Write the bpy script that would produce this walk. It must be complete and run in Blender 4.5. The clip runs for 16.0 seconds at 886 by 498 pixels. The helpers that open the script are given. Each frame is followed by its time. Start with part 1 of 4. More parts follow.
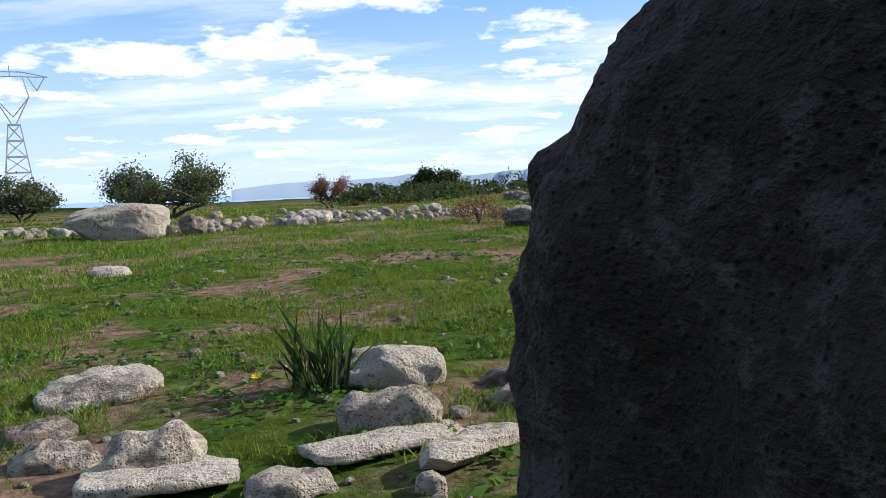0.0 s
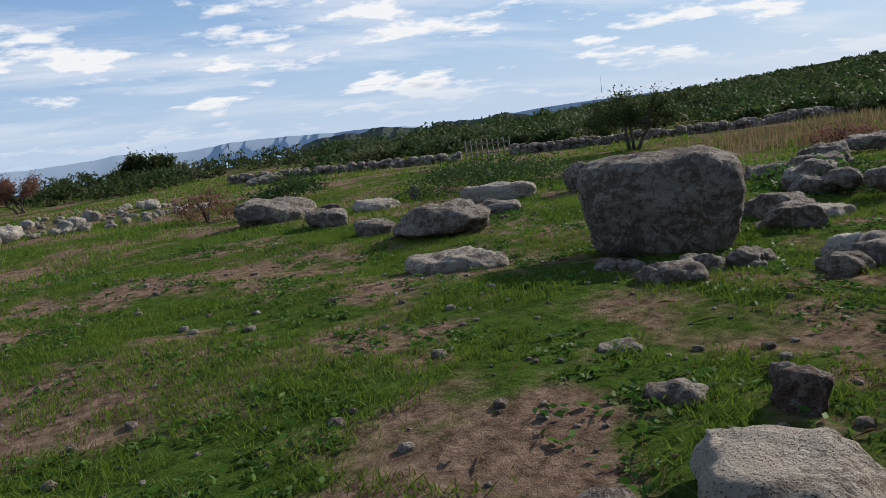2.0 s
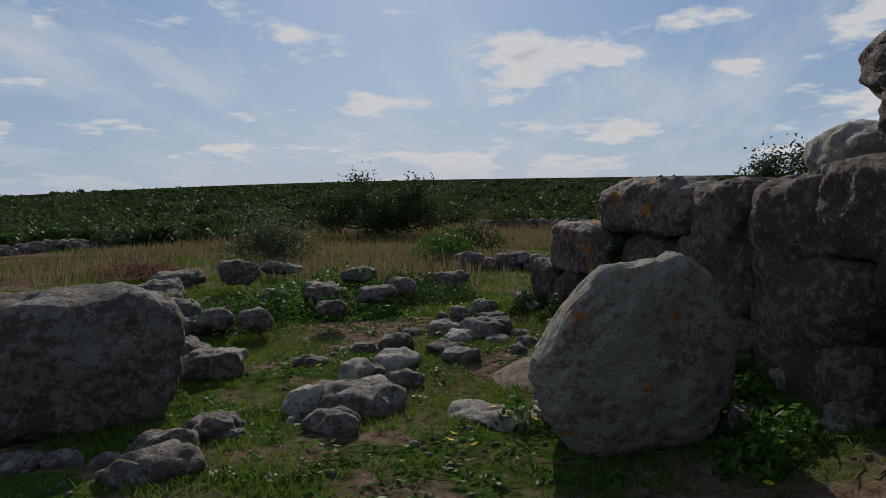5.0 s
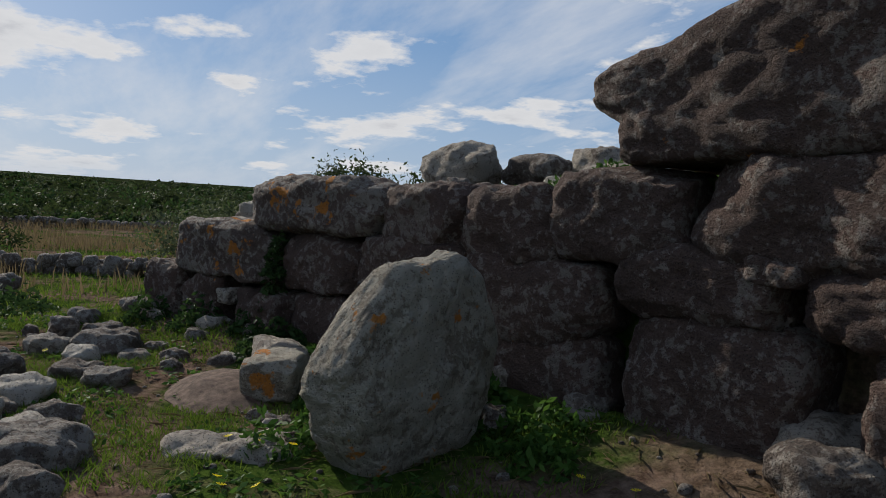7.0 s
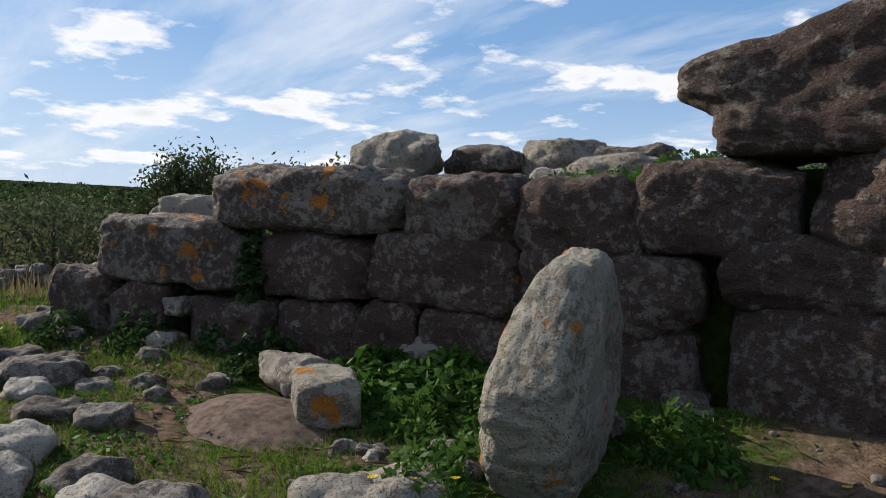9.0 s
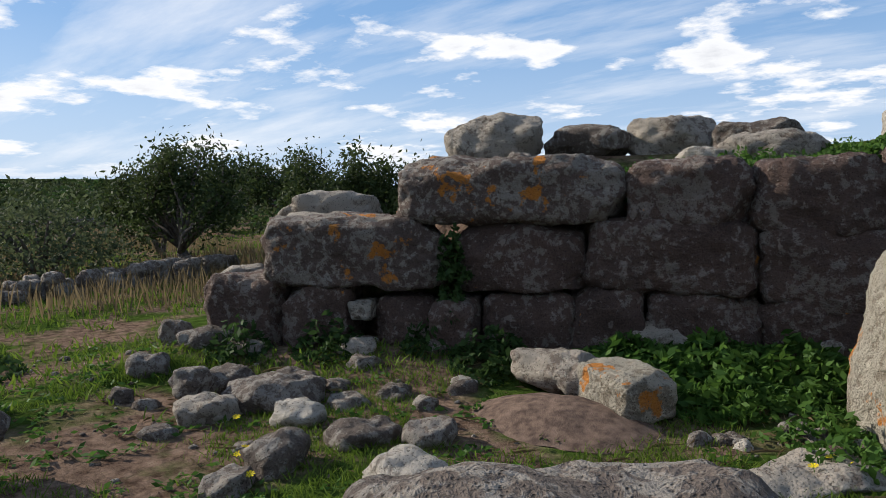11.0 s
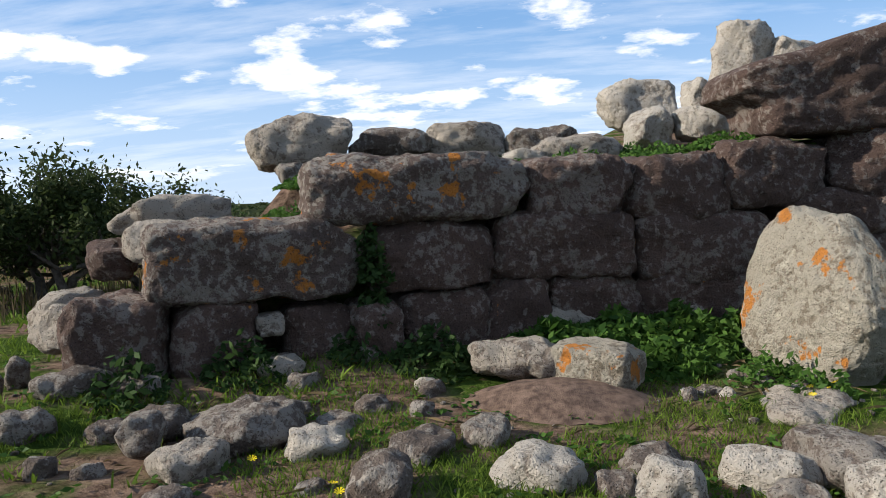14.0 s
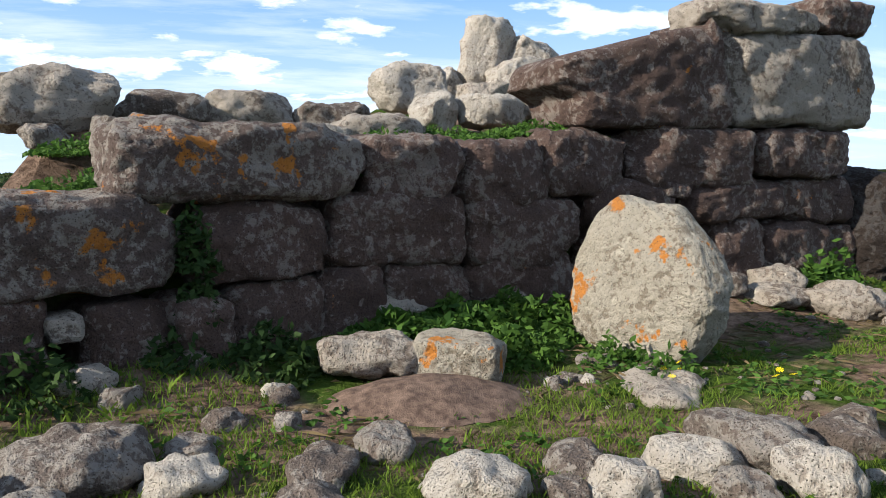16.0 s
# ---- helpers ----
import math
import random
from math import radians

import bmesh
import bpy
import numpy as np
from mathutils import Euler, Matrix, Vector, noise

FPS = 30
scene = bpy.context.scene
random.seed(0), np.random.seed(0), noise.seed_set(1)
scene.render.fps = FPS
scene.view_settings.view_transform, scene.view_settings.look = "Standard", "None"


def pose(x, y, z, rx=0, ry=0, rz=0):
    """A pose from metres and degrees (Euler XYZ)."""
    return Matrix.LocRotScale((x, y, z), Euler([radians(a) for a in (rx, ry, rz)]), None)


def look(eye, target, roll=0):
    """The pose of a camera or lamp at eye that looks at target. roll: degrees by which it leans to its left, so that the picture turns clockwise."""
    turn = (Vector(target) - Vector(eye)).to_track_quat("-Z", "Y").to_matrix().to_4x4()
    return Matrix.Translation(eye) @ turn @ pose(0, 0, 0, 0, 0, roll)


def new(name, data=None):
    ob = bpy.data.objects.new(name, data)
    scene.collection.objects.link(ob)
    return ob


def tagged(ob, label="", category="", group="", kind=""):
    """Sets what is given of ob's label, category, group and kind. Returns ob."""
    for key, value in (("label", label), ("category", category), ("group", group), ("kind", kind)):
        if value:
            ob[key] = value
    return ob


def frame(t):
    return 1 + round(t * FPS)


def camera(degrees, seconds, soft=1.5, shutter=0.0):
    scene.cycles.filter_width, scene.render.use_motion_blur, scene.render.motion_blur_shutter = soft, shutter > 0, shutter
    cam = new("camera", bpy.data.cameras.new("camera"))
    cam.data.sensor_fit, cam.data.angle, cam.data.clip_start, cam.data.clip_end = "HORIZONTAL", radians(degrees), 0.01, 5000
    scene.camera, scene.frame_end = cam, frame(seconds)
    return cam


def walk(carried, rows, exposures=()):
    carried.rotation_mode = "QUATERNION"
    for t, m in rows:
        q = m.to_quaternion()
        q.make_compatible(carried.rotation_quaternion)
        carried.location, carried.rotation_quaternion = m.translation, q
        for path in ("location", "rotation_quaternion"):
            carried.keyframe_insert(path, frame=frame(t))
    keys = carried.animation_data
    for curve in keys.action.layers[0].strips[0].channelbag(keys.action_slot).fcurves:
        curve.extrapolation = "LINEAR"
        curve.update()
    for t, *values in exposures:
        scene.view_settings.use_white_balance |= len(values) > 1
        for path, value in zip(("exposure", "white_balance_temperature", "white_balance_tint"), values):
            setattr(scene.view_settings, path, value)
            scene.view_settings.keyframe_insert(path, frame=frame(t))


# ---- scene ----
cam = camera(60.8, 16.0, soft=0.65)
PATH = [
    (0, (7.208, 1.613, 0.971), (7.088, -0.376, 0.791), -2.6),
    (0.5, (7.233, 1.385, 1.102), (6.956, -0.583, 0.885), -2.6),
    (1, (7.211, 0.967, 1.209), (6.716, -0.957, 0.983), -3.3),
    (1.5, (7.167, 0.653, 1.262), (6.484, -1.208, 0.996), -4.6),
    (2, (7.123, 0.381, 1.352), (6.338, -1.43, 1.029), -7.0),
    (2.5, (7.083, 0.068, 1.417), (5.705, -1.34, 1.069), -7.1),
    (2.7, (7.068, -0.086, 1.446), (5.381, -1.107, 1.106), -6.7),
    (3.2, (7.078, -0.346, 1.528), (5.304, -1.217, 1.22), -6.5),
    (5.3, (6.918, -1.967, 1.398), (4.928, -2.138, 1.293), 0.1),
    (5.5, (6.878, -2.091, 1.424), (4.882, -2.111, 1.298), 0.3),
    (6, (6.681, -2.451, 1.389), (4.694, -2.25, 1.273), 0.8),
    (6.5, (6.479, -2.813, 1.328), (4.56, -2.259, 1.235), 2.5),
    (7, (6.159, -3.127, 1.277), (4.376, -2.225, 1.204), 2.8),
    (7.5, (5.821, -3.413, 1.292), (4.112, -2.376, 1.231), 3.4),
    (8, (5.486, -3.713, 1.29), (3.95, -2.432, 1.27), 3.2),
    (8.5, (5.03, -4.002, 1.243), (3.6, -2.604, 1.188), 2.5),
    (9, (4.696, -4.397, 1.215), (3.258, -3.009, 1.147), 2.0),
    (9.5, (4.357, -4.834, 1.186), (2.872, -3.497, 1.1), 1.8),
    (9.7, (4.151, -4.936, 1.193), (2.621, -3.651, 1.094), 0.9),
    (11.8, (2.156, -6.389, 1.375), (1.192, -4.642, 1.245), -2.4),
    (12, (2.0, -6.425, 1.362), (1.086, -4.65, 1.249), -2.4),
    (12.5, (1.612, -6.553, 1.318), (1.04, -4.638, 1.244), -1.5),
    (13, (1.238, -6.681, 1.339), (0.534, -4.814, 1.205), -1.7),
    (13.5, (0.903, -6.682, 1.322), (0.196, -4.815, 1.201), -2.3),
    (14, (0.611, -6.682, 1.289), (0.377, -4.701, 1.152), -2.7),
    (14.5, (0.335, -6.536, 1.295), (0.394, -4.544, 1.124), -1.6),
    (15, (0.058, -6.438, 1.285), (0.331, -4.463, 1.129), 0.7),
    (15.5, (-0.239, -6.304, 1.259), (0.215, -4.366, 1.064), -0.6),
    (16, (-0.324, -6.106, 1.29), (0.219, -4.192, 1.087), -0.4),
]
walk(cam, [(t, look(eye, target, roll)) for t, eye, target, roll in PATH],
     exposures=[(0, 0.92), (0.5, 0.68), (1.0, 0.3), (1.5, 0.3), (2.5, 0.35), (3.0, -0.2), (5.3, -0.32), (7, -0.08), (9, 0.42), (12.5, 0.52), (14.5, 0.8), (16, 1.0)])

# ---- daylight ----
SUN_AZ, SUN_EL = 193.0, 28.0  # degrees from +x, anticlockwise, and above the horizon
world = bpy.data.worlds.new("sky")
scene.world = world
world.use_nodes = True


def nodes_of(tree):
    tree.nodes.clear()

    def add(kind, **sets):
        n = tree.nodes.new(kind)
        for k, v in sets.items():
            if k in n.inputs:
                n.inputs[k].default_value = v
            else:
                setattr(n, k, v)
        return n

    return add, tree.links.new


def ramp(add, link, source, *stops):
    n = add("ShaderNodeValToRGB")
    e = n.color_ramp.elements
    while len(e) < len(stops):
        e.new(0.5)
    for slot, (p, c) in zip(e, stops):
        slot.position, slot.color = p, (*(c if isinstance(c, tuple) else (c, c, c)), 1)
    link(source, n.inputs[0])
    return n.outputs[0]


def mix(add, link, fac, a, b):
    n = add("ShaderNodeMix", data_type="RGBA")
    for slot, v in ((0, fac), (6, a), (7, b)):
        if isinstance(v, (tuple, float, int)):
            n.inputs[slot].default_value = (*v, 1) if isinstance(v, tuple) else v
        else:
            link(v, n.inputs[slot])
    return n.outputs[2]


def noise_tex(add, link, vec, scale, detail=4.0, rough=0.55, kind="ShaderNodeTexNoise"):
    n = add(kind)
    n.inputs["Scale"].default_value = scale
    if kind == "ShaderNodeTexNoise":
        n.inputs["Detail"].default_value, n.inputs["Roughness"].default_value = detail, rough
    link(vec, n.inputs["Vector"])
    return n.outputs[0]


def build_sky():
    add, link = nodes_of(world.node_tree)
    sky = add("ShaderNodeTexSky", sky_type="NISHITA", sun_disc=False, sun_elevation=radians(SUN_EL),
              sun_rotation=radians(90 - SUN_AZ), dust_density=0.6, ozone_density=1.6)
    co = add("ShaderNodeTexCoord")
    sep = add("ShaderNodeSeparateXYZ")
    link(co.outputs["Generated"], sep.inputs[0])
    up = add("ShaderNodeMath", operation="MAXIMUM")
    link(sep.outputs[2], up.inputs[0])
    up.inputs[1].default_value = 0.0
    lift = add("ShaderNodeMath", operation="ADD")
    link(up.outputs[0], lift.inputs[0])
    lift.inputs[1].default_value = 0.16
    flat = add("ShaderNodeVectorMath", operation="DIVIDE")
    link(co.outputs["Generated"], flat.inputs[0])
    link(lift.outputs[0], flat.inputs[1])
    # cumulus low down, streaks of high cloud above
    puff = noise_tex(add, link, flat.outputs[0], 1.9, 10.0, 0.58)
    puffs = ramp(add, link, puff, (0.525, 0.0), (0.60, 1.0))
    stretch = add("ShaderNodeMapping")
    stretch.inputs["Scale"].default_value = (0.5, 1.5, 0.2)
    stretch.inputs["Rotation"].default_value = (0, 0, 0.5)
    link(flat.outputs[0], stretch.inputs[0])
    veil = ramp(add, link, noise_tex(add, link, stretch.outputs[0], 1.3, 8.0, 0.6), (0.47, 0.0), (0.80, 0.8))
    low = ramp(add, link, sep.outputs[2], (0.0, 0.0), (0.035, 0.45), (0.06, 1.0), (0.55, 0.9))
    both = add("ShaderNodeMath", operation="MAXIMUM")
    link(puffs, both.inputs[0])
    link(veil, both.inputs[1])
    cover = add("ShaderNodeMath", operation="MULTIPLY")
    link(both.outputs[0], cover.inputs[0])
    link(low, cover.inputs[1])
    body = ramp(add, link, puff, (0.54, (11.0, 11.0, 11.2)), (0.66, (10.0, 10.1, 10.4)), (0.80, (6.0, 6.2, 6.9)))
    tint = mix(add, link, 0.6, sky.outputs[0], (2.4, 4.9, 9.2))
    rim = ramp(add, link, sep.outputs[2], (0.0, 0.75), (0.05, 0.55), (0.22, 0.0))
    tint = mix(add, link, rim, tint, (6.6, 8.0, 10.0))
    out = mix(add, link, cover.outputs[0], tint, body)
    bg = add("ShaderNodeBackground", Strength=0.07)
    link(out, bg.inputs[0])
    link(bg.outputs[0], add("ShaderNodeOutputWorld").inputs[0])


build_sky()
sun = new("sun", bpy.data.lights.new("sun", "SUN"))
sun.data.energy, sun.data.angle, sun.data.color = 5.0, radians(0.53), (1.0, 0.93, 0.82)
SUN_WAY = Vector((math.cos(radians(SUN_AZ)) * math.cos(radians(SUN_EL)), math.sin(radians(SUN_AZ)) * math.cos(radians(SUN_EL)), math.sin(radians(SUN_EL))))
sun.matrix_world = look(SUN_WAY * 50, (0, 0, 0))


# ---- materials ----
def start_material(name, rough=0.9):
    m = bpy.data.materials.new(name)
    m.use_nodes = True
    add, link = nodes_of(m.node_tree)
    b = add("ShaderNodeBsdfPrincipled", Roughness=rough)
    b.inputs["Specular IOR Level"].default_value = 0.25
    link(b.outputs[0], add("ShaderNodeOutputMaterial").inputs[0])
    return m, add, link, b


def stone_material(name, dark, mid, pale, crust=0.5, orange=0.0, pits=1.0):
    """Pitted volcanic stone with pale crusts of lichen and, here and there, orange ones."""
    m, add, link, b = start_material(name, 0.93)
    co, info = add("ShaderNodeTexCoord"), add("ShaderNodeObjectInfo")
    shift = add("ShaderNodeVectorMath", operation="MULTIPLY_ADD")
    link(info.outputs["Random"], shift.inputs[0])
    shift.inputs[1].default_value = (37.0, 53.0, 71.0)
    link(co.outputs["Object"], shift.inputs[2])
    v = shift.outputs[0]
    big = noise_tex(add, link, v, 2.2, 6.0, 0.62)
    fine = noise_tex(add, link, v, 17.0, 6.0, 0.7)
    grain = noise_tex(add, link, v, 85.0, 3.0, 0.6)
    base = mix(add, link, ramp(add, link, big, (0.3, 0.0), (0.7, 1.0)), dark, mid)
    base = mix(add, link, ramp(add, link, grain, (0.35, 0.0), (0.7, 0.45)), base, tuple(min(1, c * 1.5) for c in mid))
    both = add("ShaderNodeMath", operation="MULTIPLY_ADD")
    link(big, both.inputs[0])
    both.inputs[1].default_value = 0.42
    half = add("ShaderNodeMath", operation="MULTIPLY")
    link(fine, half.inputs[0])
    half.inputs[1].default_value = 0.68
    link(half.outputs[0], both.inputs[2])
    edge = 0.64 - 0.19 * crust
    base = mix(add, link, ramp(add, link, both.outputs[0], (edge, 0.0), (edge + 0.05, 0.85)), base, pale)
    spots = ramp(add, link, noise_tex(add, link, v, 6.5, 3.0, 0.6), (0.64, 0.0), (0.68, 0.8))
    base = mix(add, link, spots, base, tuple(min(1, c * 1.2) for c in pale))
    if orange:
        o = ramp(add, link, noise_tex(add, link, v, 3.6, 7.0, 0.62), (0.70 - 0.14 * orange, 0.0), (0.73 - 0.14 * orange, 0.95))
        base = mix(add, link, o, base, (0.46, 0.17, 0.025))
    pit = add("ShaderNodeTexVoronoi")
    pit.inputs["Scale"].default_value = 62.0
    link(v, pit.inputs["Vector"])
    hole = ramp(add, link, pit.outputs["Distance"], (0.10, 0.0), (0.26, 1.0))
    base = mix(add, link, hole, tuple(c * 0.6 for c in dark), base)
    link(base, b.inputs["Base Color"])
    h = add("ShaderNodeMath", operation="MULTIPLY_ADD")
    link(hole, h.inputs[0])
    h.inputs[1].default_value = 0.35 * pits
    link(fine, h.inputs[2])
    h2 = add("ShaderNodeMath", operation="MULTIPLY_ADD")
    link(grain, h2.inputs[0])
    h2.inputs[1].default_value = 0.3
    link(h.outputs[0], h2.inputs[2])
    lump = add("ShaderNodeMath", operation="MULTIPLY_ADD")
    link(noise_tex(add, link, v, 7.0, 5.0, 0.6), lump.inputs[0])
    lump.inputs[1].default_value = 1.2
    link(h2.outputs[0], lump.inputs[2])
    bump = add("ShaderNodeBump", Strength=1.0, Distance=0.08)
    link(lump.outputs[0], bump.inputs["Height"])
    link(bump.outputs[0], b.inputs["Normal"])
    return m


def leaf_material(name, low, high, rough=0.65, shine=0.1):
    m, add, link, b = start_material(name, rough)
    geo, info = add("ShaderNodeNewGeometry"), add("ShaderNodeObjectInfo")
    wob = noise_tex(add, link, add("ShaderNodeTexCoord").outputs["Object"], 1.1, 3.0)
    c = mix(add, link, geo.outputs["Random Per Island"], low, high)
    c = mix(add, link, ramp(add, link, wob, (0.4, 0.0), (0.65, 0.5)), c, tuple(x * 0.55 for x in high))
    link(c, b.inputs["Base Color"])
    b.inputs["Specular IOR Level"].default_value = shine
    thin = add("ShaderNodeBsdfTranslucent")
    link(c, thin.inputs[0])
    blend = add("ShaderNodeMixShader")
    blend.inputs[0].default_value = 0.38
    link(b.outputs[0], blend.inputs[1])
    link(thin.outputs[0], blend.inputs[2])
    link(blend.outputs[0], [n for n in m.node_tree.nodes if n.type == "OUTPUT_MATERIAL"][0].inputs[0])
    return m


def plain_material(name, a, c, scale=8.0, rough=0.8, metal=0.0):
    m, add, link, b = start_material(name, rough)
    v = add("ShaderNodeTexCoord").outputs["Object"]
    link(mix(add, link, ramp(add, link, noise_tex(add, link, v, scale, 6.0), (0.35, 0.0), (0.65, 1.0)), a, c), b.inputs["Base Color"])
    b.inputs["Metallic"].default_value = metal
    bump = add("ShaderNodeBump", Strength=0.5, Distance=0.02)
    link(noise_tex(add, link, v, scale * 6, 5.0), bump.inputs["Height"])
    link(bump.outputs[0], b.inputs["Normal"])
    return m


def ground_material():
    m, add, link, b = start_material("turf_and_soil", 1.0)
    b.inputs["Specular IOR Level"].default_value = 0.0
    geo = add("ShaderNodeNewGeometry")
    v = geo.outputs["Position"]
    patch = noise_tex(add, link, v, 0.55, 7.0, 0.66)
    fine = noise_tex(add, link, v, 9.0, 6.0, 0.7)
    soil = mix(add, link, ramp(add, link, fine, (0.35, 0.0), (0.68, 1.0)), (0.06, 0.038, 0.027), (0.24, 0.165, 0.12))
    turf = mix(add, link, ramp(add, link, fine, (0.35, 0.0), (0.65, 1.0)), (0.026, 0.045, 0.009), (0.062, 0.098, 0.019))
    near = mix(add, link, ramp(add, link, patch, (0.45, 0.0), (0.54, 1.0)), soil, turf)
    # trodden bare soil before the eastern half of the wall
    worn = add("ShaderNodeVectorMath", operation="DISTANCE")
    link(v, worn.inputs[0])
    worn.inputs[1].default_value = (4.3, -0.15, 0.0)
    ragged = add("ShaderNodeMath", operation="MULTIPLY_ADD")
    link(noise_tex(add, link, v, 1.6, 6.0, 0.7), ragged.inputs[0])
    ragged.inputs[1].default_value = 2.2
    link(worn.outputs["Value"], ragged.inputs[2])
    bare = add("ShaderNodeMapRange")
    link(ragged.outputs[0], bare.inputs[0])
    bare.inputs[1].default_value, bare.inputs[2].default_value, bare.inputs[3].default_value, bare.inputs[4].default_value = 1.9, 2.5, 0.9, 0.0
    near = mix(add, link, bare.outputs[0], near, soil)
    # beyond the meadow: dry grass, then scrub
    away = add("ShaderNodeVectorMath", operation="DISTANCE")
    link(v, away.inputs[0])
    away.inputs[1].default_value = (7.0, -8.0, 0.0)
    far = ramp(add, link, noise_tex(add, link, v, 0.05, 9.0, 0.65), (0.42, (0.013, 0.018, 0.008)), (0.56, (0.02, 0.027, 0.010)), (0.72, (0.06, 0.046, 0.026)))
    t = add("ShaderNodeMapRange")
    link(away.outputs["Value"], t.inputs[0])
    t.inputs[1].default_value, t.inputs[2].default_value = 34.0, 60.0
    link(mix(add, link, t.outputs[0], near, far), b.inputs["Base Color"])
    bump = add("ShaderNodeBump", Strength=0.9, Distance=0.05)
    link(noise_tex(add, link, v, 22.0, 6.0, 0.7), bump.inputs["Height"])
    link(bump.outputs[0], b.inputs["Normal"])
    return m


WALL_STONE = stone_material("wall_stone", (0.05, 0.032, 0.026), (0.115, 0.074, 0.059), (0.22, 0.185, 0.158), 0.4, 0.12)
RUST_STONE = stone_material("rust_lichen_stone", (0.06, 0.043, 0.036), (0.14, 0.10, 0.083), (0.27, 0.24, 0.205), 0.55, 0.7)
PALE_STONE = stone_material("pale_crusted_stone", (0.105, 0.08, 0.065), (0.22, 0.18, 0.145), (0.38, 0.335, 0.28), 0.8, 0.05)
SLAB_STONE = stone_material("standing_slab_stone", (0.15, 0.125, 0.095), (0.23, 0.195, 0.15), (0.37, 0.335, 0.27), 0.8, 0.72)
FIELD_STONE = stone_material("field_stone", (0.07, 0.053, 0.043), (0.15, 0.118, 0.097), (0.28, 0.25, 0.215), 0.55, 0.0)
WHITE_STONE = stone_material("weathered_white_stone", (0.16, 0.13, 0.105), (0.29, 0.25, 0.205), (0.46, 0.415, 0.355), 0.85, 0.0)
# wall stone darkened in colour to stand for the tall stone's shaded face
SHADED_STONE = stone_material("shade_darkened_stone", (0.014, 0.010, 0.008), (0.034, 0.024, 0.019), (0.062, 0.056, 0.052), 0.45, 0.0)
TURF = ground_material()
GRASS = leaf_material("short_grass", (0.065, 0.115, 0.014), (0.15, 0.22, 0.03))
DRY = leaf_material("dry_grass", (0.12, 0.09, 0.05), (0.22, 0.165, 0.09), 0.8, 0.1)
HERB = leaf_material("broad_herb_leaves", (0.025, 0.065, 0.012), (0.085, 0.165, 0.03), 0.6)
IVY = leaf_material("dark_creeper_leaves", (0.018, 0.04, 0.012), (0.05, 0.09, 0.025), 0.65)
OAK = leaf_material("evergreen_leaves", (0.018, 0.03, 0.009), (0.055, 0.075, 0.025), 0.65)
OLIVE = leaf_material("grey_green_leaves", (0.04, 0.055, 0.024), (0.10, 0.12, 0.06), 0.7)
RUSSET = leaf_material("russet_twigs", (0.10, 0.05, 0.035), (0.19, 0.10, 0.07), 0.8, 0.1)
PETAL = leaf_material("yellow_petals", (0.75, 0.58, 0.01), (0.85, 0.68, 0.03), 0.5)
BARK = plain_material("bark", (0.05, 0.04, 0.032), (0.12, 0.10, 0.085), 14.0, 0.95)
EARTH = plain_material("bare_earth", (0.055, 0.034, 0.025), (0.15, 0.10, 0.073), 16.0, 0.97)
STEEL = plain_material("galvanised_steel", (0.30, 0.31, 0.32), (0.42, 0.43, 0.44), 3.0, 0.5, 0.6)
TIMBER = plain_material("grey_timber", (0.10, 0.085, 0.07), (0.2, 0.17, 0.14), 12.0, 0.9)
PLASTIC = plain_material("white_sheet", (0.62, 0.60, 0.55), (0.74, 0.72, 0.68), 6.0, 0.5)
# aerial haze is mixed into the base colours of the far hills and sea
HAZE = plain_material("haze_tinted_hills", (0.26, 0.33, 0.42), (0.30, 0.37, 0.46), 0.004, 1.0)
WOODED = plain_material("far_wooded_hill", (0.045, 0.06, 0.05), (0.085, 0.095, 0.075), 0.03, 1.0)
SEA = plain_material("haze_tinted_sea", (0.20, 0.33, 0.47), (0.22, 0.35, 0.49), 0.001, 0.6)


# ---- makers ----
def mesh_from(name, verts, faces, material, smooth=True):
    me = bpy.data.meshes.new(name)
    me.from_pydata(verts if isinstance(verts, list) else verts.tolist(), [], faces if isinstance(faces, list) else faces.tolist())
    me.materials.append(material)
    me.polygons.foreach_set("use_smooth", [smooth] * len(me.polygons))
    me.update()
    return me


def part(name, me, parent, label=""):
    ob = new(name, me)
    ob.parent = parent
    return tagged(ob, label)


GRIDS = {}


def cube_grid(n):
    """The points and quads of a cube's surface, n by n to a side."""
    if n not in GRIDS:
        ids, pts, quads = {}, [], []

        def vid(p):
            if p not in ids:
                ids[p] = len(pts)
                pts.append([2 * c / n - 1 for c in p])
            return ids[p]

        for axis in range(3):
            for side in (0, n):
                for i in range(n):
                    for j in range(n):
                        q = []
                        for a, c in ((i, j), (i + 1, j), (i + 1, j + 1), (i, j + 1)):
                            p = [0, 0, 0]
                            p[axis], p[(axis + 1) % 3], p[(axis + 2) % 3] = side, a, c
                            q.append(vid(tuple(p)))
                        quads.append(q if side else q[::-1])
        GRIDS[n] = np.array(pts), quads
    return GRIDS[n]


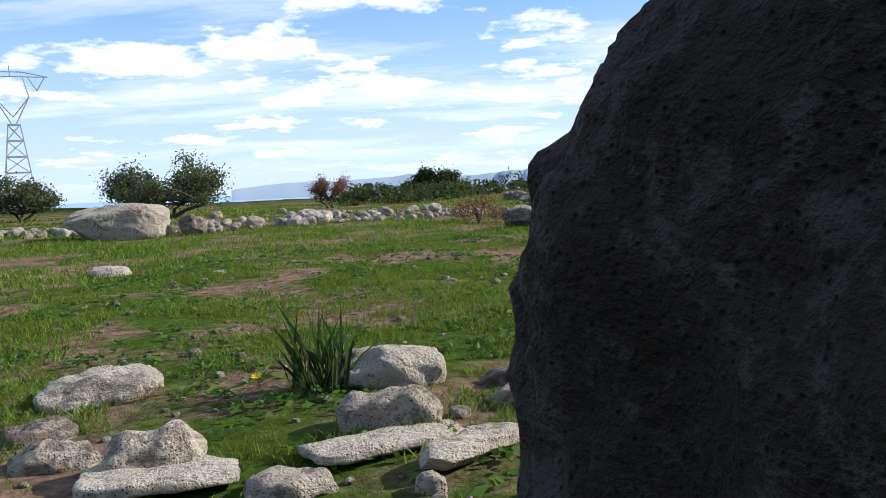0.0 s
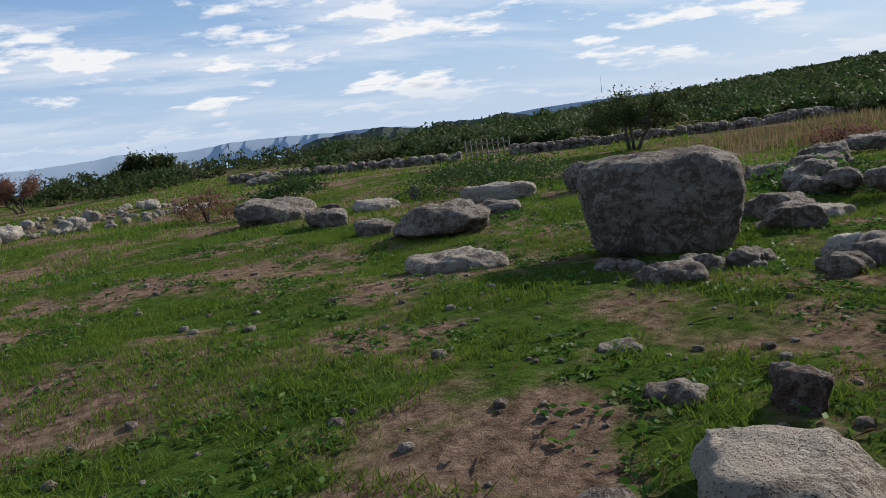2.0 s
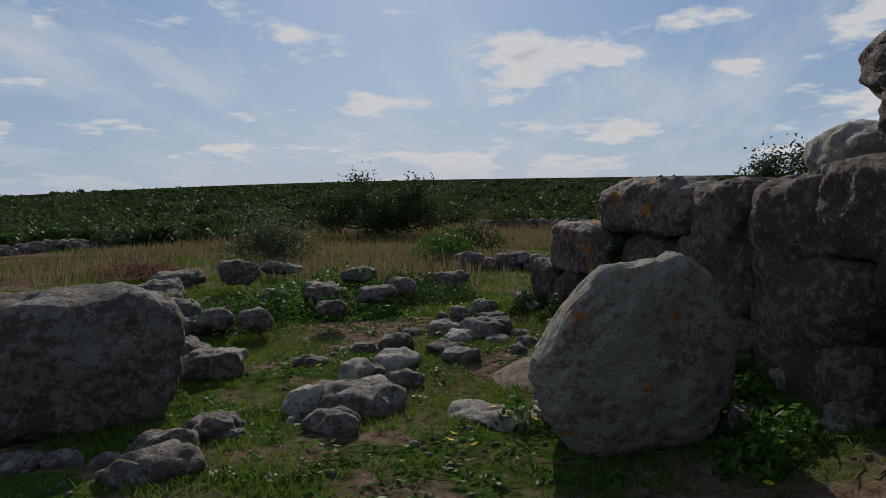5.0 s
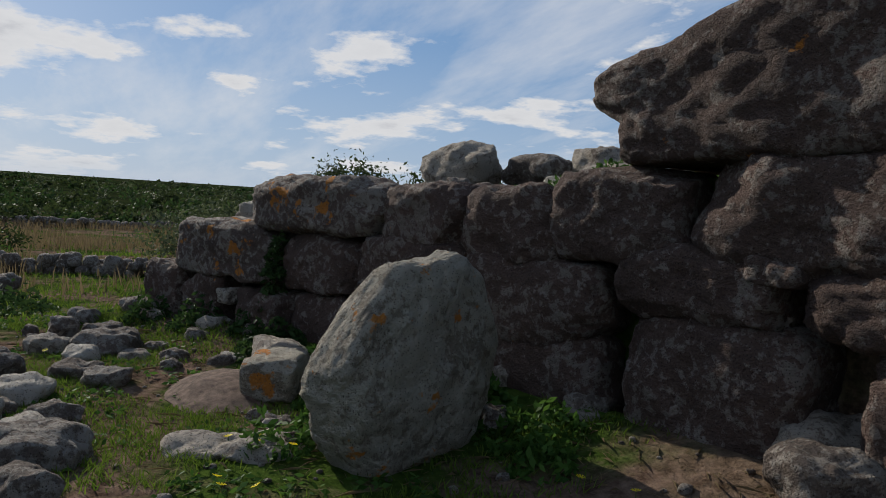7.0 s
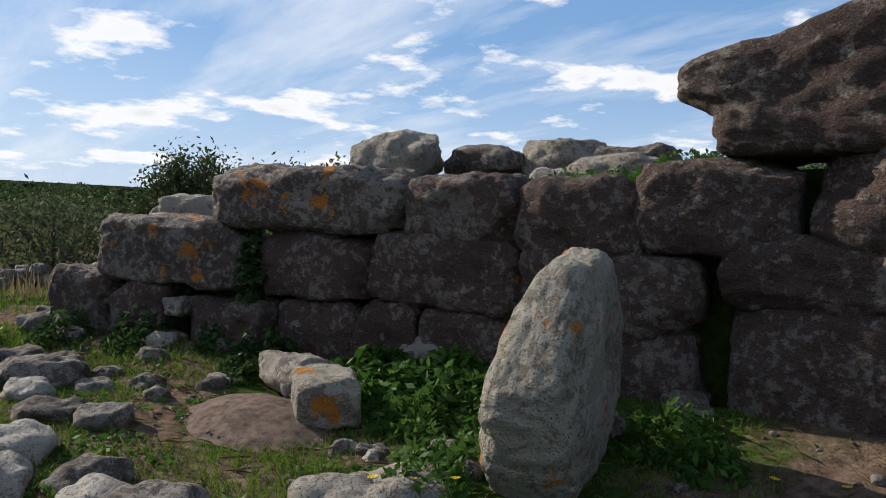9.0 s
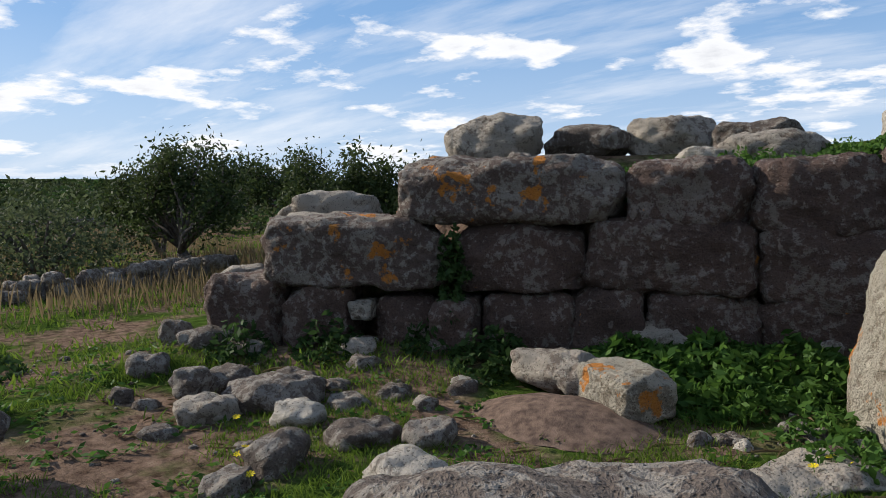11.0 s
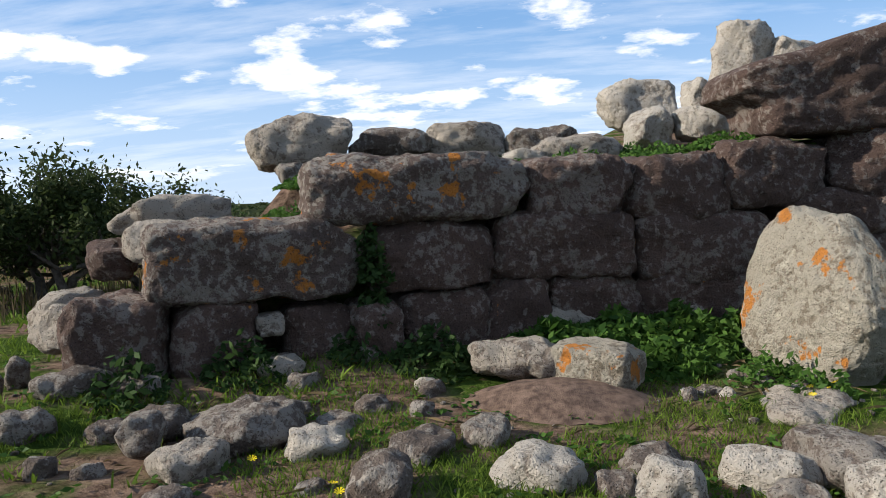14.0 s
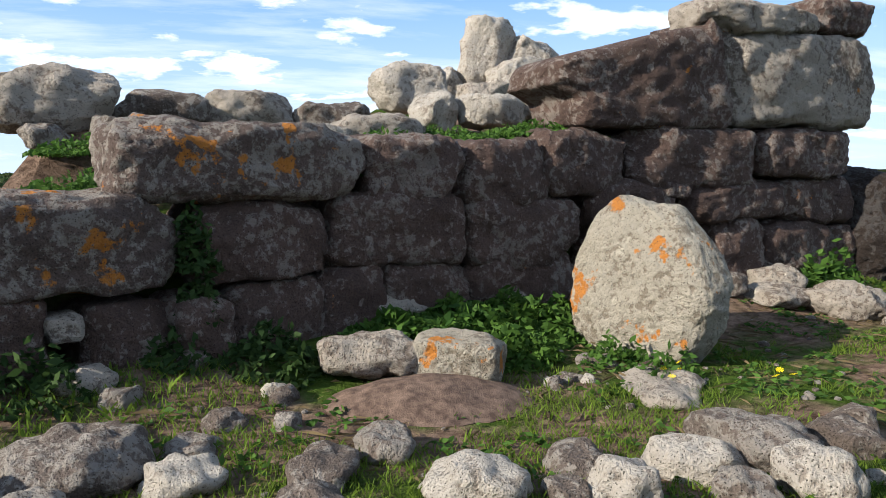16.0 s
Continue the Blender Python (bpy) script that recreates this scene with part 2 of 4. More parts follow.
def rock_points(size, seed, power=4.0, cuts=6, rough=0.05, n=14, taper=0.0, lean=0.0, deep=0.62):
    """A boulder that fills size (x, y, z), standing on z = 0: rounded, cut by random planes and roughened."""
    rng = np.random.default_rng(seed)
    p, quads = cube_grid(n)
    p = np.sign(p) * np.abs(p) ** 0.9
    p = p / (np.abs(p) ** power).sum(1, keepdims=True) ** (1 / power)
    for _ in range(cuts):
        w = rng.normal(size=3)
        w /= np.linalg.norm(w)
        d = rng.uniform(deep, deep + 0.26) * np.abs(w).sum() ** 0.6
        over = np.maximum(p @ w - d, 0)
        p = p - over[:, None] * w * 0.9
    p = p / np.abs(p).max(0)
    half = np.array(size) / 2
    q = p * half
    s0 = Vector(rng.uniform(-50, 50, 3))
    m = float(half.mean())
    amp = rough * m
    nrm = p / np.linalg.norm(p, axis=1, keepdims=True)
    f1, f2 = 1.6 / m, min(5.5 / m, 14)
    d = np.array([noise.noise(Vector(v) * f1 + s0) * 1.6 + noise.noise(Vector(v) * f2 + s0) * 0.8 + noise.noise(Vector(v) * f2 * 2.7 + s0) * 0.4 for v in q])
    q = q + nrm * (amp * d)[:, None]
    if taper or lean:
        h = (p[:, 2:3] + 1) / 2
        q[:, :2] *= 1 - taper * h
        q[:, 0:1] += lean * h * size[2]
    q[:, 2] += half[2]
    return q, quads


def rock(name, at, size, seed, material, label, category="stone", group="", turn=0.0, tip=(0, 0), sink=0.04, **shape):
    q, quads = rock_points(size, seed, **shape)
    ob = new(name, mesh_from(name, q, quads, material))
    ob.matrix_world = pose(at[0], at[1], at[2] - sink, tip[0], tip[1], turn)
    return tagged(ob, label, category, group)


def blades(name, places, height, width, material, seed, bend=0.35, kind="stuff", label="", category="grass", up=1.0):
    """Many thin leaves of two triangles, rooted at places (an array)."""
    rng = np.random.default_rng(seed)
    k = len(places)
    a = rng.uniform(0, 2 * np.pi, k)
    side = np.stack([np.cos(a), np.sin(a), 0 * a], 1)
    h = height * rng.uniform(0.5, 1.3, k)[:, None]
    w = width * rng.uniform(0.6, 1.3, k)[:, None]
    out = rng.normal(size=(k, 3)) * bend
    out[:, 2] = up
    tip = places + out * h
    midp = places + out * h * 0.5 + np.array([0, 0, 0.12]) * h
    v = np.stack([places - side * w / 2, places + side * w / 2, midp + side * w * 0.4, tip, midp - side * w * 0.4], 1).reshape(-1, 3)
    i = np.arange(k)[:, None] * 5
    return mesh_from(name, v, (i + np.array([[0, 1, 2, 3, 4]])), material, False)


def leaves_at(centres, size, rng, flat=0.0):
    """Points and faces of small folded leaves, one to a centre, turned at random."""
    k = len(centres)
    a = rng.normal(size=(k, 3))
    a[:, 2] *= 1 - flat
    a /= np.linalg.norm(a, axis=1, keepdims=True)
    b = np.cross(a, rng.normal(size=(k, 3)))
    b /= np.linalg.norm(b, axis=1, keepdims=True)
    s = size * rng.uniform(0.6, 1.4, k)[:, None]
    v = np.stack([centres - a * s, centres + b * s * 0.45, centres + a * s, centres - b * s * 0.45], 1).reshape(-1, 3)
    return v, np.arange(4 * k).reshape(-1, 4)


def tube(points, radii, sides=7):
    v, f = [], []
    for i, (p, r) in enumerate(zip(points, radii)):
        p = Vector(p)
        d = (Vector(points[min(i + 1, len(points) - 1)]) - Vector(points[max(i - 1, 0)])).normalized()
        x = d.orthogonal().normalized()
        y = d.cross(x)
        for k in range(sides):
            a = 2 * math.pi * k / sides
            v.append(tuple(p + (x * math.cos(a) + y * math.sin(a)) * r))
        if i:
            o = (i - 1) * sides
            f += [[o + k, o + (k + 1) % sides, o + sides + (k + 1) % sides, o + sides + k] for k in range(sides)]
    f.append(list(range(sides))[::-1])
    f.append([len(v) - sides + k for k in range(sides)])
    return v, f


def join(pieces):
    v, f = [], []
    for pv, pf in pieces:
        o = len(v)
        v += [tuple(x) for x in pv]
        f += [[i + o for i in q] for q in (pf if isinstance(pf, list) else pf.tolist())]
    return v, f


def tree(name, at, height, spread, seed, leaf=OAK, label="", count=5000, leaf_size=0.07, trunk=0.35, stems=2, category="tree", low=0.3):
    """Stems that fork into limbs, and a crown of clumps of small leaves about their ends."""
    rng = np.random.default_rng(seed)
    ob = tagged(new(name), label, category)
    ob.location = at
    wood, ends = [], []
    count, leaf_size = int(count * 1.6), leaf_size * 0.75
    for _ in range(stems):
        a = rng.uniform(0, 6.3)
        foot = np.array([math.cos(a), math.sin(a), 0]) * 0.08 * height * (stems > 1)
        fork = foot + np.array([rng.normal() * 0.12 * spread, rng.normal() * 0.12 * spread, height * trunk])
        wood.append(tube([foot - [0, 0, 0.15], (foot + fork) / 2 + rng.normal(size=3) * 0.03 * height, fork], [0.035 * height, 0.026 * height, 0.02 * height]))
        for _ in range(7):
            a, u = rng.uniform(0, 6.3), rng.uniform(0.15, 1) ** 0.5
            e = np.array([math.cos(a) * u * spread / 2, math.sin(a) * u * spread / 2, height * (low + (0.93 - low) * (1 - 0.75 * u * u) * rng.uniform(0.55, 1))])
            m = (fork + e) / 2 + rng.normal(size=3) * 0.05 * height
            wood.append(tube([fork, m, e], [0.016 * height, 0.011 * height, 0.004 * height], 5))
            ends += [e, (m + e) / 2]
    ends = np.array(ends)
    part("trunk", mesh_from("trunk", *join(wood), BARK), ob)
    pick = ends[rng.integers(0, len(ends), count)]
    size = rng.uniform(0.07, 0.17, len(ends))[rng.integers(0, len(ends), count)][:, None]
    c = pick + rng.normal(size=(count, 3)) * size * np.array([spread, spread, height * 1.15]) * 0.48
    c[:, 2] = np.clip(c[:, 2], height * 0.1, height)
    part("crown", mesh_from("crown", *leaves_at(c, leaf_size, rng), leaf, False), ob)
    return ob


def bush_points(at, height, spread, rng, count, leaf_size):
    """A low shrub: uneven clumps of leaves heaped on the ground."""
    k = max(4, count // 60)
    a, u = rng.uniform(0, 6.3, k), rng.uniform(0, 1, k) ** 0.6
    hub = np.stack([np.cos(a) * u * spread / 2, np.sin(a) * u * spread / 2, height * (1 - 0.65 * u * u) * rng.uniform(0.35, 0.85, k)], 1)
    c = hub[rng.integers(0, k, count)] + rng.normal(size=(count, 3)) * np.array([spread, spread, height]) * 0.11
    c[:, 2] = np.maximum(c[:, 2], 0.02)
    return leaves_at(c + np.array(at), leaf_size, rng)


def bush(name, at, height, spread, seed, leaf=OAK, count=1500, leaf_size=0.05, label="", category="shrub"):
    rng = np.random.default_rng(seed)
    v, f = bush_points((0, 0, 0), height, spread, rng, count, leaf_size)
    ob = tagged(new(name), label, category)
    ob.location = at
    part("foliage", mesh_from("foliage", v, f, leaf, False), ob)
    stems = []
    for _ in range(6):
        a = rng.uniform(0, 6.3)
        e = np.array([math.cos(a) * spread * 0.3, math.sin(a) * spread * 0.3, height * 0.7])
        stems.append(tube([(0, 0, -0.05), e * 0.5 + [0, 0, 0.1 * height], e], [0.03 * height, 0.02 * height, 0.008 * height], 5))
    part("stems", mesh_from("stems", *join(stems), BARK), ob)
    return ob


# ---- the ground ----
def height_at(x, y):
    """The lie of the land: a level meadow, scrub rising gently to the west, a fall towards the sea to the south."""
    d = np.hypot(x - 7, y + 8)
    a = np.degrees(np.arctan2(y + 8, x - 7)) % 360
    z = 0.03 * np.sin(x * 0.9 + 0.4) * np.cos(y * 0.8) + 0.02 * np.sin(x * 2.3 + y * 1.7)
    rise = np.exp(-((a - 190) / 45.0) ** 2) * 0.034 + np.exp(-((a - 145) / 25.0) ** 2) * 0.016
    fall = np.exp(-((a - 262) / 30.0) ** 2) * -0.035
    foot = np.interp(x, [-2.6, -1.89, -0.575, 0.74, 2.36, 3.13, 4.25, 6.5], [-2.5, -2.16, -1.45, -0.86, -0.36, -0.14, 0.0, 0.45])
    z = z + 0.2 * np.exp(-((y - foot) / 0.55) ** 2) * np.clip((x + 3.2) / 0.8, 0, 1) * np.clip((6.6 - x) / 0.8, 0, 1)
    return z + np.maximum(d - 30, 0) * rise * np.clip(1500 / np.maximum(d, 1), 0, 1) + np.maximum(d - 55, 0) * fall


def build_ground():
    u = np.linspace(-1, 1, 261)
    s = np.sinh(u * 7.4) / np.sinh(7.4) * 2600
    gx, gy = np.meshgrid(s + 4, s - 4)
    z = height_at(gx, gy)
    v = np.stack([gx, gy, z], -1).reshape(-1, 3)
    n = len(u)
    i = (np.arange(n - 1)[:, None] * n + np.arange(n - 1)[None]).reshape(-1, 1)
    ob = new("ground", mesh_from("ground", v, i + np.array([[0, 1, n + 1, n]]), TURF))
    tagged(ob, "grassy stony ground with bare brown soil patches", "ground", kind="structure")


build_ground()


# ---- the great wall of dry-laid blocks ----
great_wall = tagged(new("wall_north"), "ruined wall of huge dark pitted stone blocks, patched with lichen", "stone wall", kind="structure")


def block(at, size, turn, seed, material, **shape):
    q, quads = rock_points((size[0] * 0.995, size[1], size[2] * 1.01), seed, **({"power": 6.0, "cuts": 7, "rough": 0.08, "n": 26, "deep": 0.8} | shape))
    ob = part("block", mesh_from("block", q, quads, material), great_wall)
    ob.matrix_world = pose(*at, random.uniform(-1, 1), random.uniform(-1.5, 1.5), turn)
    return ob


def fallen(at, size, turn, seed, material, **shape):
    return rock("fallen_block", (at[0], at[1], at[2] - 0.03), size, seed, material, "pale pitted block lying loose on top of the wall", "stone block",
                "loose blocks on the wall", turn + random.uniform(-12, 12), (random.uniform(-4, 4), random.uniform(-4, 4)), 0.0, **({"power": 3.6, "cuts": 12, "rough": 0.1, "n": 16} | shape))


STONE_WORDS = {"PALE": "pale lichen-crusted stone lying in short grass", "WHITE": "rounded whitish weathered stone half sunk in turf",
               "FIELD": "grey-brown rough field stone lying in the turf", "WALL": "dark reddish stone lying in the grass", "RUST": "stone with orange lichen among herbs"}


def words_for(material):
    return {PALE_STONE: STONE_WORDS["PALE"], WHITE_STONE: STONE_WORDS["WHITE"], WALL_STONE: STONE_WORDS["WALL"], RUST_STONE: STONE_WORDS["RUST"]}.get(material, STONE_WORDS["FIELD"])


def stone(at, size, turn, seed, material, z=0.0):
    big = size[0] > 0.55
    lift = float(height_at(at[0], at[1]))
    return rock("boulder" if big else "stone", (at[0], at[1], at[2] + lift), (size[0] * 0.95, size[1] * 0.9, size[2] * (0.85 if big else 0.68) + 0.06), seed, material, words_for(material), "boulder" if big else "stone",
                "stones scattered over the ground", turn, (random.uniform(-5, 5), random.uniform(-5, 5)), 0.06, power=2.6 if not big else 3.0, cuts=14, rough=0.11, n=16 if big else 11)


def great(at, size, turn, seed, material):
    return rock("boulder", (at[0], at[1], at[2]), size, seed, material, "squared pale boulder at the edge of the meadow", "boulder", "", turn, (0, 0), 0.08, power=6.0, cuts=5, rough=0.06, n=20)


# the third course, from the rust-coloured end block onwards
block((-0.27, -0.99, 1.12), (1.71, 0.62, 0.49), 25, 11, RUST_STONE)
block((0.94, -0.48, 1.04), (0.87, 0.62, 0.52), 18, 12, WALL_STONE)
block((1.75, -0.22, 1.00), (0.87, 0.62, 0.54), 17, 13, WALL_STONE)
block((2.55, 0.02, 1.07), (0.93, 0.62, 0.57), 16, 14, WALL_STONE)
block((3.82, 0.27, 1.10), (1.50, 0.62, 0.59), 8, 15, WALL_STONE)
block((5.26, 0.52, 1.20), (1.33, 0.62, 0.50), 11, 16, WALL_STONE)
# the second course
block((-1.36, -1.52, 0.60), (1.47, 0.62, 0.59), 29, 17, RUST_STONE)
block((-0.19, -0.93, 0.58), (0.95, 0.62, 0.54), 24, 18, WALL_STONE)
block((0.82, -0.53, 0.60), (1.19, 0.62, 0.53), 19, 19, WALL_STONE)
block((1.92, -0.17, 0.51), (1.18, 0.62, 0.58), 17, 20, WALL_STONE)
block((3.09, 0.13, 0.76), (0.99, 0.62, 0.43), 11, 21, WALL_STONE)
block((4.34, 0.35, 0.81), (1.33, 0.62, 0.39), 10, 22, WALL_STONE)
block((5.50, 0.60, 0.71), (1.07, 0.62, 0.49), 11, 23, WALL_STONE)
block((3.53, 0.06, 1.05), (0.18, 0.3, 0.14), 7, 24, WALL_STONE)
block((3.61, 0.07, 1.03), (0.29, 0.3, 0.13), 7, 25, WALL_STONE)
# the lowest course
block((-2.18, -1.95, -0.12), (0.67, 0.62, 0.84), 27, 26, WALL_STONE)
block((-1.64, -1.67, -0.12), (0.58, 0.62, 0.79), 28, 27, WALL_STONE)
block((-1.23, -1.63, 0.39), (0.19, 0.3, 0.15), 27, 28, PALE_STONE)
block((-1.01, -1.33, -0.12), (0.48, 0.62, 0.68), 28, 29, WALL_STONE)
block((-0.58, -1.29, -0.12), (0.36, 0.62, 0.68), 26, 30, WALL_STONE)
block((-0.15, -0.92, -0.12), (0.74, 0.62, 0.71), 24, 31, WALL_STONE)
block((0.39, -0.68, -0.12), (0.56, 0.62, 0.78), 24, 32, WALL_STONE)
block((1.02, -0.45, -0.12), (0.77, 0.62, 0.73), 17, 33, WALL_STONE)
block((1.93, -0.17, -0.12), (1.16, 0.62, 0.74), 17, 34, WALL_STONE)
block((3.20, 0.15, -0.12), (1.12, 0.62, 0.97), 11, 35, WALL_STONE)
block((4.36, 0.35, -0.12), (0.74, 0.62, 0.98), 10, 36, WALL_STONE)
block((5.18, 0.50, -0.12), (0.97, 0.62, 0.88), 11, 37, WALL_STONE)
block((5.95, 0.68, -0.12), (0.61, 0.62, 0.82), 9, 38, WALL_STONE)
# the top course of great blocks
# paler stone than the courses below: sunlight on this block put into its colour
block((5.21, 0.51, 1.71), (2.16, 0.62, 0.92), 11, 39, PALE_STONE)
block((4.63, 0.41, 2.58), (1.56, 0.62, 0.30), 10, 40, PALE_STONE)
block((5.80, 0.65, 2.66), (0.92, 0.62, 0.35), 10, 41, WALL_STONE)
# stones that lie on the fill behind the face
fallen((-1.72, 1.10, 1.66), (1.15, 0.60, 0.58), 8, 44, PALE_STONE)
fallen((-0.89, 1.60, 1.68), (0.88, 0.50, 0.40), 12, 45, FIELD_STONE)
fallen((-0.08, 1.90, 1.65), (0.88, 0.60, 0.50), 8, 46, PALE_STONE)
fallen((0.77, 2.00, 1.64), (0.88, 0.60, 0.40), 15, 47, FIELD_STONE)
fallen((-1.25, 0.75, 1.55), (0.32, 0.30, 0.26), 20, 64, FIELD_STONE)
fallen((-1.75, 0.75, 1.52), (0.40, 0.30, 0.20), 20, 67, FIELD_STONE)
fallen((2.15, 4.40, 2.13), (1.10, 0.80, 0.68), -12, 48, WHITE_STONE)
fallen((2.06, 2.60, 1.67), (0.56, 0.50, 0.58), 30, 49, WHITE_STONE)
fallen((2.72, 2.60, 1.79), (0.82, 0.60, 0.45), 10, 50, WHITE_STONE)
fallen((4.55, 8.10, 2.50), (1.12, 0.80, 1.80), 20, 51, WHITE_STONE)
fallen((5.40, 8.00, 3.00), (1.30, 0.80, 0.95), 10, 52, WHITE_STONE)
fallen((5.00, 7.60, 2.50), (1.16, 0.80, 0.98), 15, 53, WHITE_STONE)
fallen((3.80, 8.00, 2.45), (0.58, 0.60, 0.85), 19, 54, WHITE_STONE)
fallen((4.46, 7.30, 2.30), (1.45, 0.80, 0.72), 17, 55, PALE_STONE)
fallen((3.35, 2.70, 1.92), (0.58, 0.50, 0.34), 13, 56, PALE_STONE)
fallen((1.09, 1.20, 1.52), (0.94, 0.55, 0.36), 12, 57, PALE_STONE)
fallen((0.55, 0.95, 1.50), (0.50, 0.40, 0.28), 21, 58, WHITE_STONE)
fallen((2.10, 3.10, 1.85), (0.45, 0.40, 0.20), 9, 59, WHITE_STONE)
fallen((-2.11, -1.08, 1.10), (0.98, 0.50, 0.31), 26, 60, PALE_STONE)
fallen((-1.93, -1.32, 0.94), (0.87, 0.50, 0.30), 26, 61, PALE_STONE)
fallen((-2.54, -1.30, 0.82), (0.34, 0.50, 0.31), 29, 62, WALL_STONE)
fallen((-2.72, -1.63, 0.35), (0.54, 0.50, 0.43), 31, 65, PALE_STONE)
fallen((-2.54, -1.82, 0.37), (0.48, 0.50, 0.32), 31, 66, PALE_STONE)
# stones about the standing slab and along the front
stone((0.75, -0.62, 0.00), (0.75, 0.59, 0.27), -9, 67, PALE_STONE)
stone((4.67, -0.10, 0.00), (0.57, 0.45, 0.29), -35, 68, PALE_STONE)
stone((4.97, -0.68, 0.00), (0.75, 0.61, 0.36), -40, 69, PALE_STONE)
stone((6.86, 0.77, 0.00), (0.29, 0.24, 0.21), -41, 70, PALE_STONE)
stone((2.06, -2.40, 0.00), (0.39, 0.54, 0.11), -29, 71, PALE_STONE)
stone((0.60, -3.33, 0.00), (0.48, 0.38, 0.23), -16, 72, WHITE_STONE)
stone((1.16, -3.53, 0.00), (0.33, 0.27, 0.27), -27, 73, WHITE_STONE)
stone((1.61, -3.30, 0.00), (0.45, 0.36, 0.24), -31, 74, WHITE_STONE)
stone((1.98, -3.62, 0.00), (0.39, 0.31, 0.28), -39, 75, WHITE_STONE)
stone((-0.55, -2.97, 0.00), (0.36, 0.29, 0.21), 5, 76, WHITE_STONE)
stone((-1.11, -3.21, 0.00), (0.41, 0.33, 0.24), 25, 77, PALE_STONE)
stone((-0.10, -1.88, 0.00), (0.19, 0.16, 0.10), -2, 78, WHITE_STONE)
stone((-0.38, -2.29, 0.00), (0.24, 0.19, 0.12), 2, 79, FIELD_STONE)
stone((-1.08, -1.87, 0.00), (0.35, 0.27, 0.13), 11, 80, PALE_STONE)
stone((-0.76, -1.49, 0.00), (0.16, 0.13, 0.12), 7, 81, FIELD_STONE)
stone((-0.56, -1.60, 0.00), (0.19, 0.16, 0.12), 4, 82, FIELD_STONE)
stone((-0.83, -2.38, 0.00), (0.22, 0.18, 0.10), 9, 83, FIELD_STONE)
stone((2.17, -1.97, 0.00), (0.14, 0.11, 0.11), -28, 84, WALL_STONE)
stone((1.53, -1.98, 0.00), (0.12, 0.10, 0.07), -21, 85, WHITE_STONE)
stone((1.75, -2.01, 0.00), (0.10, 0.09, 0.07), -24, 86, WHITE_STONE)
stone((1.16, -3.08, 0.00), (0.11, 0.08, 0.07), -23, 87, WHITE_STONE)
stone((2.30, -3.63, 0.00), (0.11, 0.08, 0.08), -42, 88, WHITE_STONE)
stone((1.85, -0.44, 0.00), (0.30, 0.24, 0.19), -18, 89, PALE_STONE)
stone((1.96, -0.95, 0.00), (0.25, 0.21, 0.08), -21, 90, PALE_STONE)
stone((2.36, -0.80, 0.00), (0.25, 0.20, 0.17), -23, 91, RUST_STONE)
stone((2.28, -0.24, 0.00), (0.27, 0.21, 0.15), -21, 92, PALE_STONE)
stone((1.99, -1.67, 0.00), (0.31, 0.24, 0.09), -24, 93, FIELD_STONE)
stone((0.54, -0.84, 0.00), (0.10, 0.08, 0.06), -7, 94, FIELD_STONE)
stone((0.76, -0.89, 0.00), (0.15, 0.12, 0.14), -9, 95, PALE_STONE)
stone((-1.86, -2.29, 0.00), (0.29, 0.23, 0.13), 29, 96, FIELD_STONE)
stone((-0.86, -2.33, 0.00), (0.21, 0.17, 0.09), 18, 97, FIELD_STONE)
stone((-1.04, -2.76, 0.00), (0.15, 0.12, 0.09), 21, 98, FIELD_STONE)
stone((-1.74, -2.79, 0.00), (0.15, 0.11, 0.13), 30, 99, FIELD_STONE)
stone((-0.38, -2.23, 0.00), (0.23, 0.19, 0.11), 11, 100, FIELD_STONE)
stone((-2.26, -2.35, 0.00), (0.51, 0.41, 0.20), 41, 101, FIELD_STONE)
stone((-2.20, -2.90, 0.00), (0.36, 0.29, 0.20), 44, 102, FIELD_STONE)
stone((-1.91, -2.29, 0.00), (0.30, 0.25, 0.11), 38, 103, FIELD_STONE)
stone((-1.77, -2.81, 0.00), (0.27, 0.21, 0.15), 40, 104, FIELD_STONE)
stone((-1.10, -3.16, 0.00), (0.38, 0.30, 0.19), 37, 105, PALE_STONE)
stone((-1.57, -3.31, 0.00), (0.20, 0.15, 0.09), 43, 106, FIELD_STONE)
stone((-1.16, -1.78, 0.00), (0.31, 0.25, 0.11), 29, 107, FIELD_STONE)
stone((-3.12, -2.05, 0.00), (0.32, 0.26, 0.40), 45, 108, FIELD_STONE)
stone((-3.30, -1.45, 0.00), (0.19, 0.15, 0.34), 42, 109, FIELD_STONE)
stone((-1.79, -3.37, 0.00), (0.17, 0.13, 0.15), 45, 110, FIELD_STONE)
stone((-0.43, -3.43, 0.00), (0.16, 0.13, 0.08), 32, 111, FIELD_STONE)
stone((-1.04, -3.58, 0.00), (0.24, 0.18, 0.09), 40, 112, FIELD_STONE)
stone((0.03, -3.00, 0.00), (0.42, 0.34, 0.17), 71, 113, FIELD_STONE)
stone((-0.89, -2.02, 0.00), (0.26, 0.21, 0.12), 65, 114, FIELD_STONE)
stone((-0.06, -1.94, 0.00), (0.23, 0.17, 0.10), 61, 115, FIELD_STONE)
stone((-0.07, -2.33, 0.00), (0.18, 0.15, 0.12), 64, 116, FIELD_STONE)
stone((-1.52, -2.72, 0.00), (0.44, 0.34, 0.24), 72, 117, FIELD_STONE)
stone((-0.54, -2.56, 0.00), (0.32, 0.26, 0.10), 68, 118, FIELD_STONE)
stone((1.55, 0.95, 0.00), (0.22, 0.18, 0.25), 30, 119, FIELD_STONE)
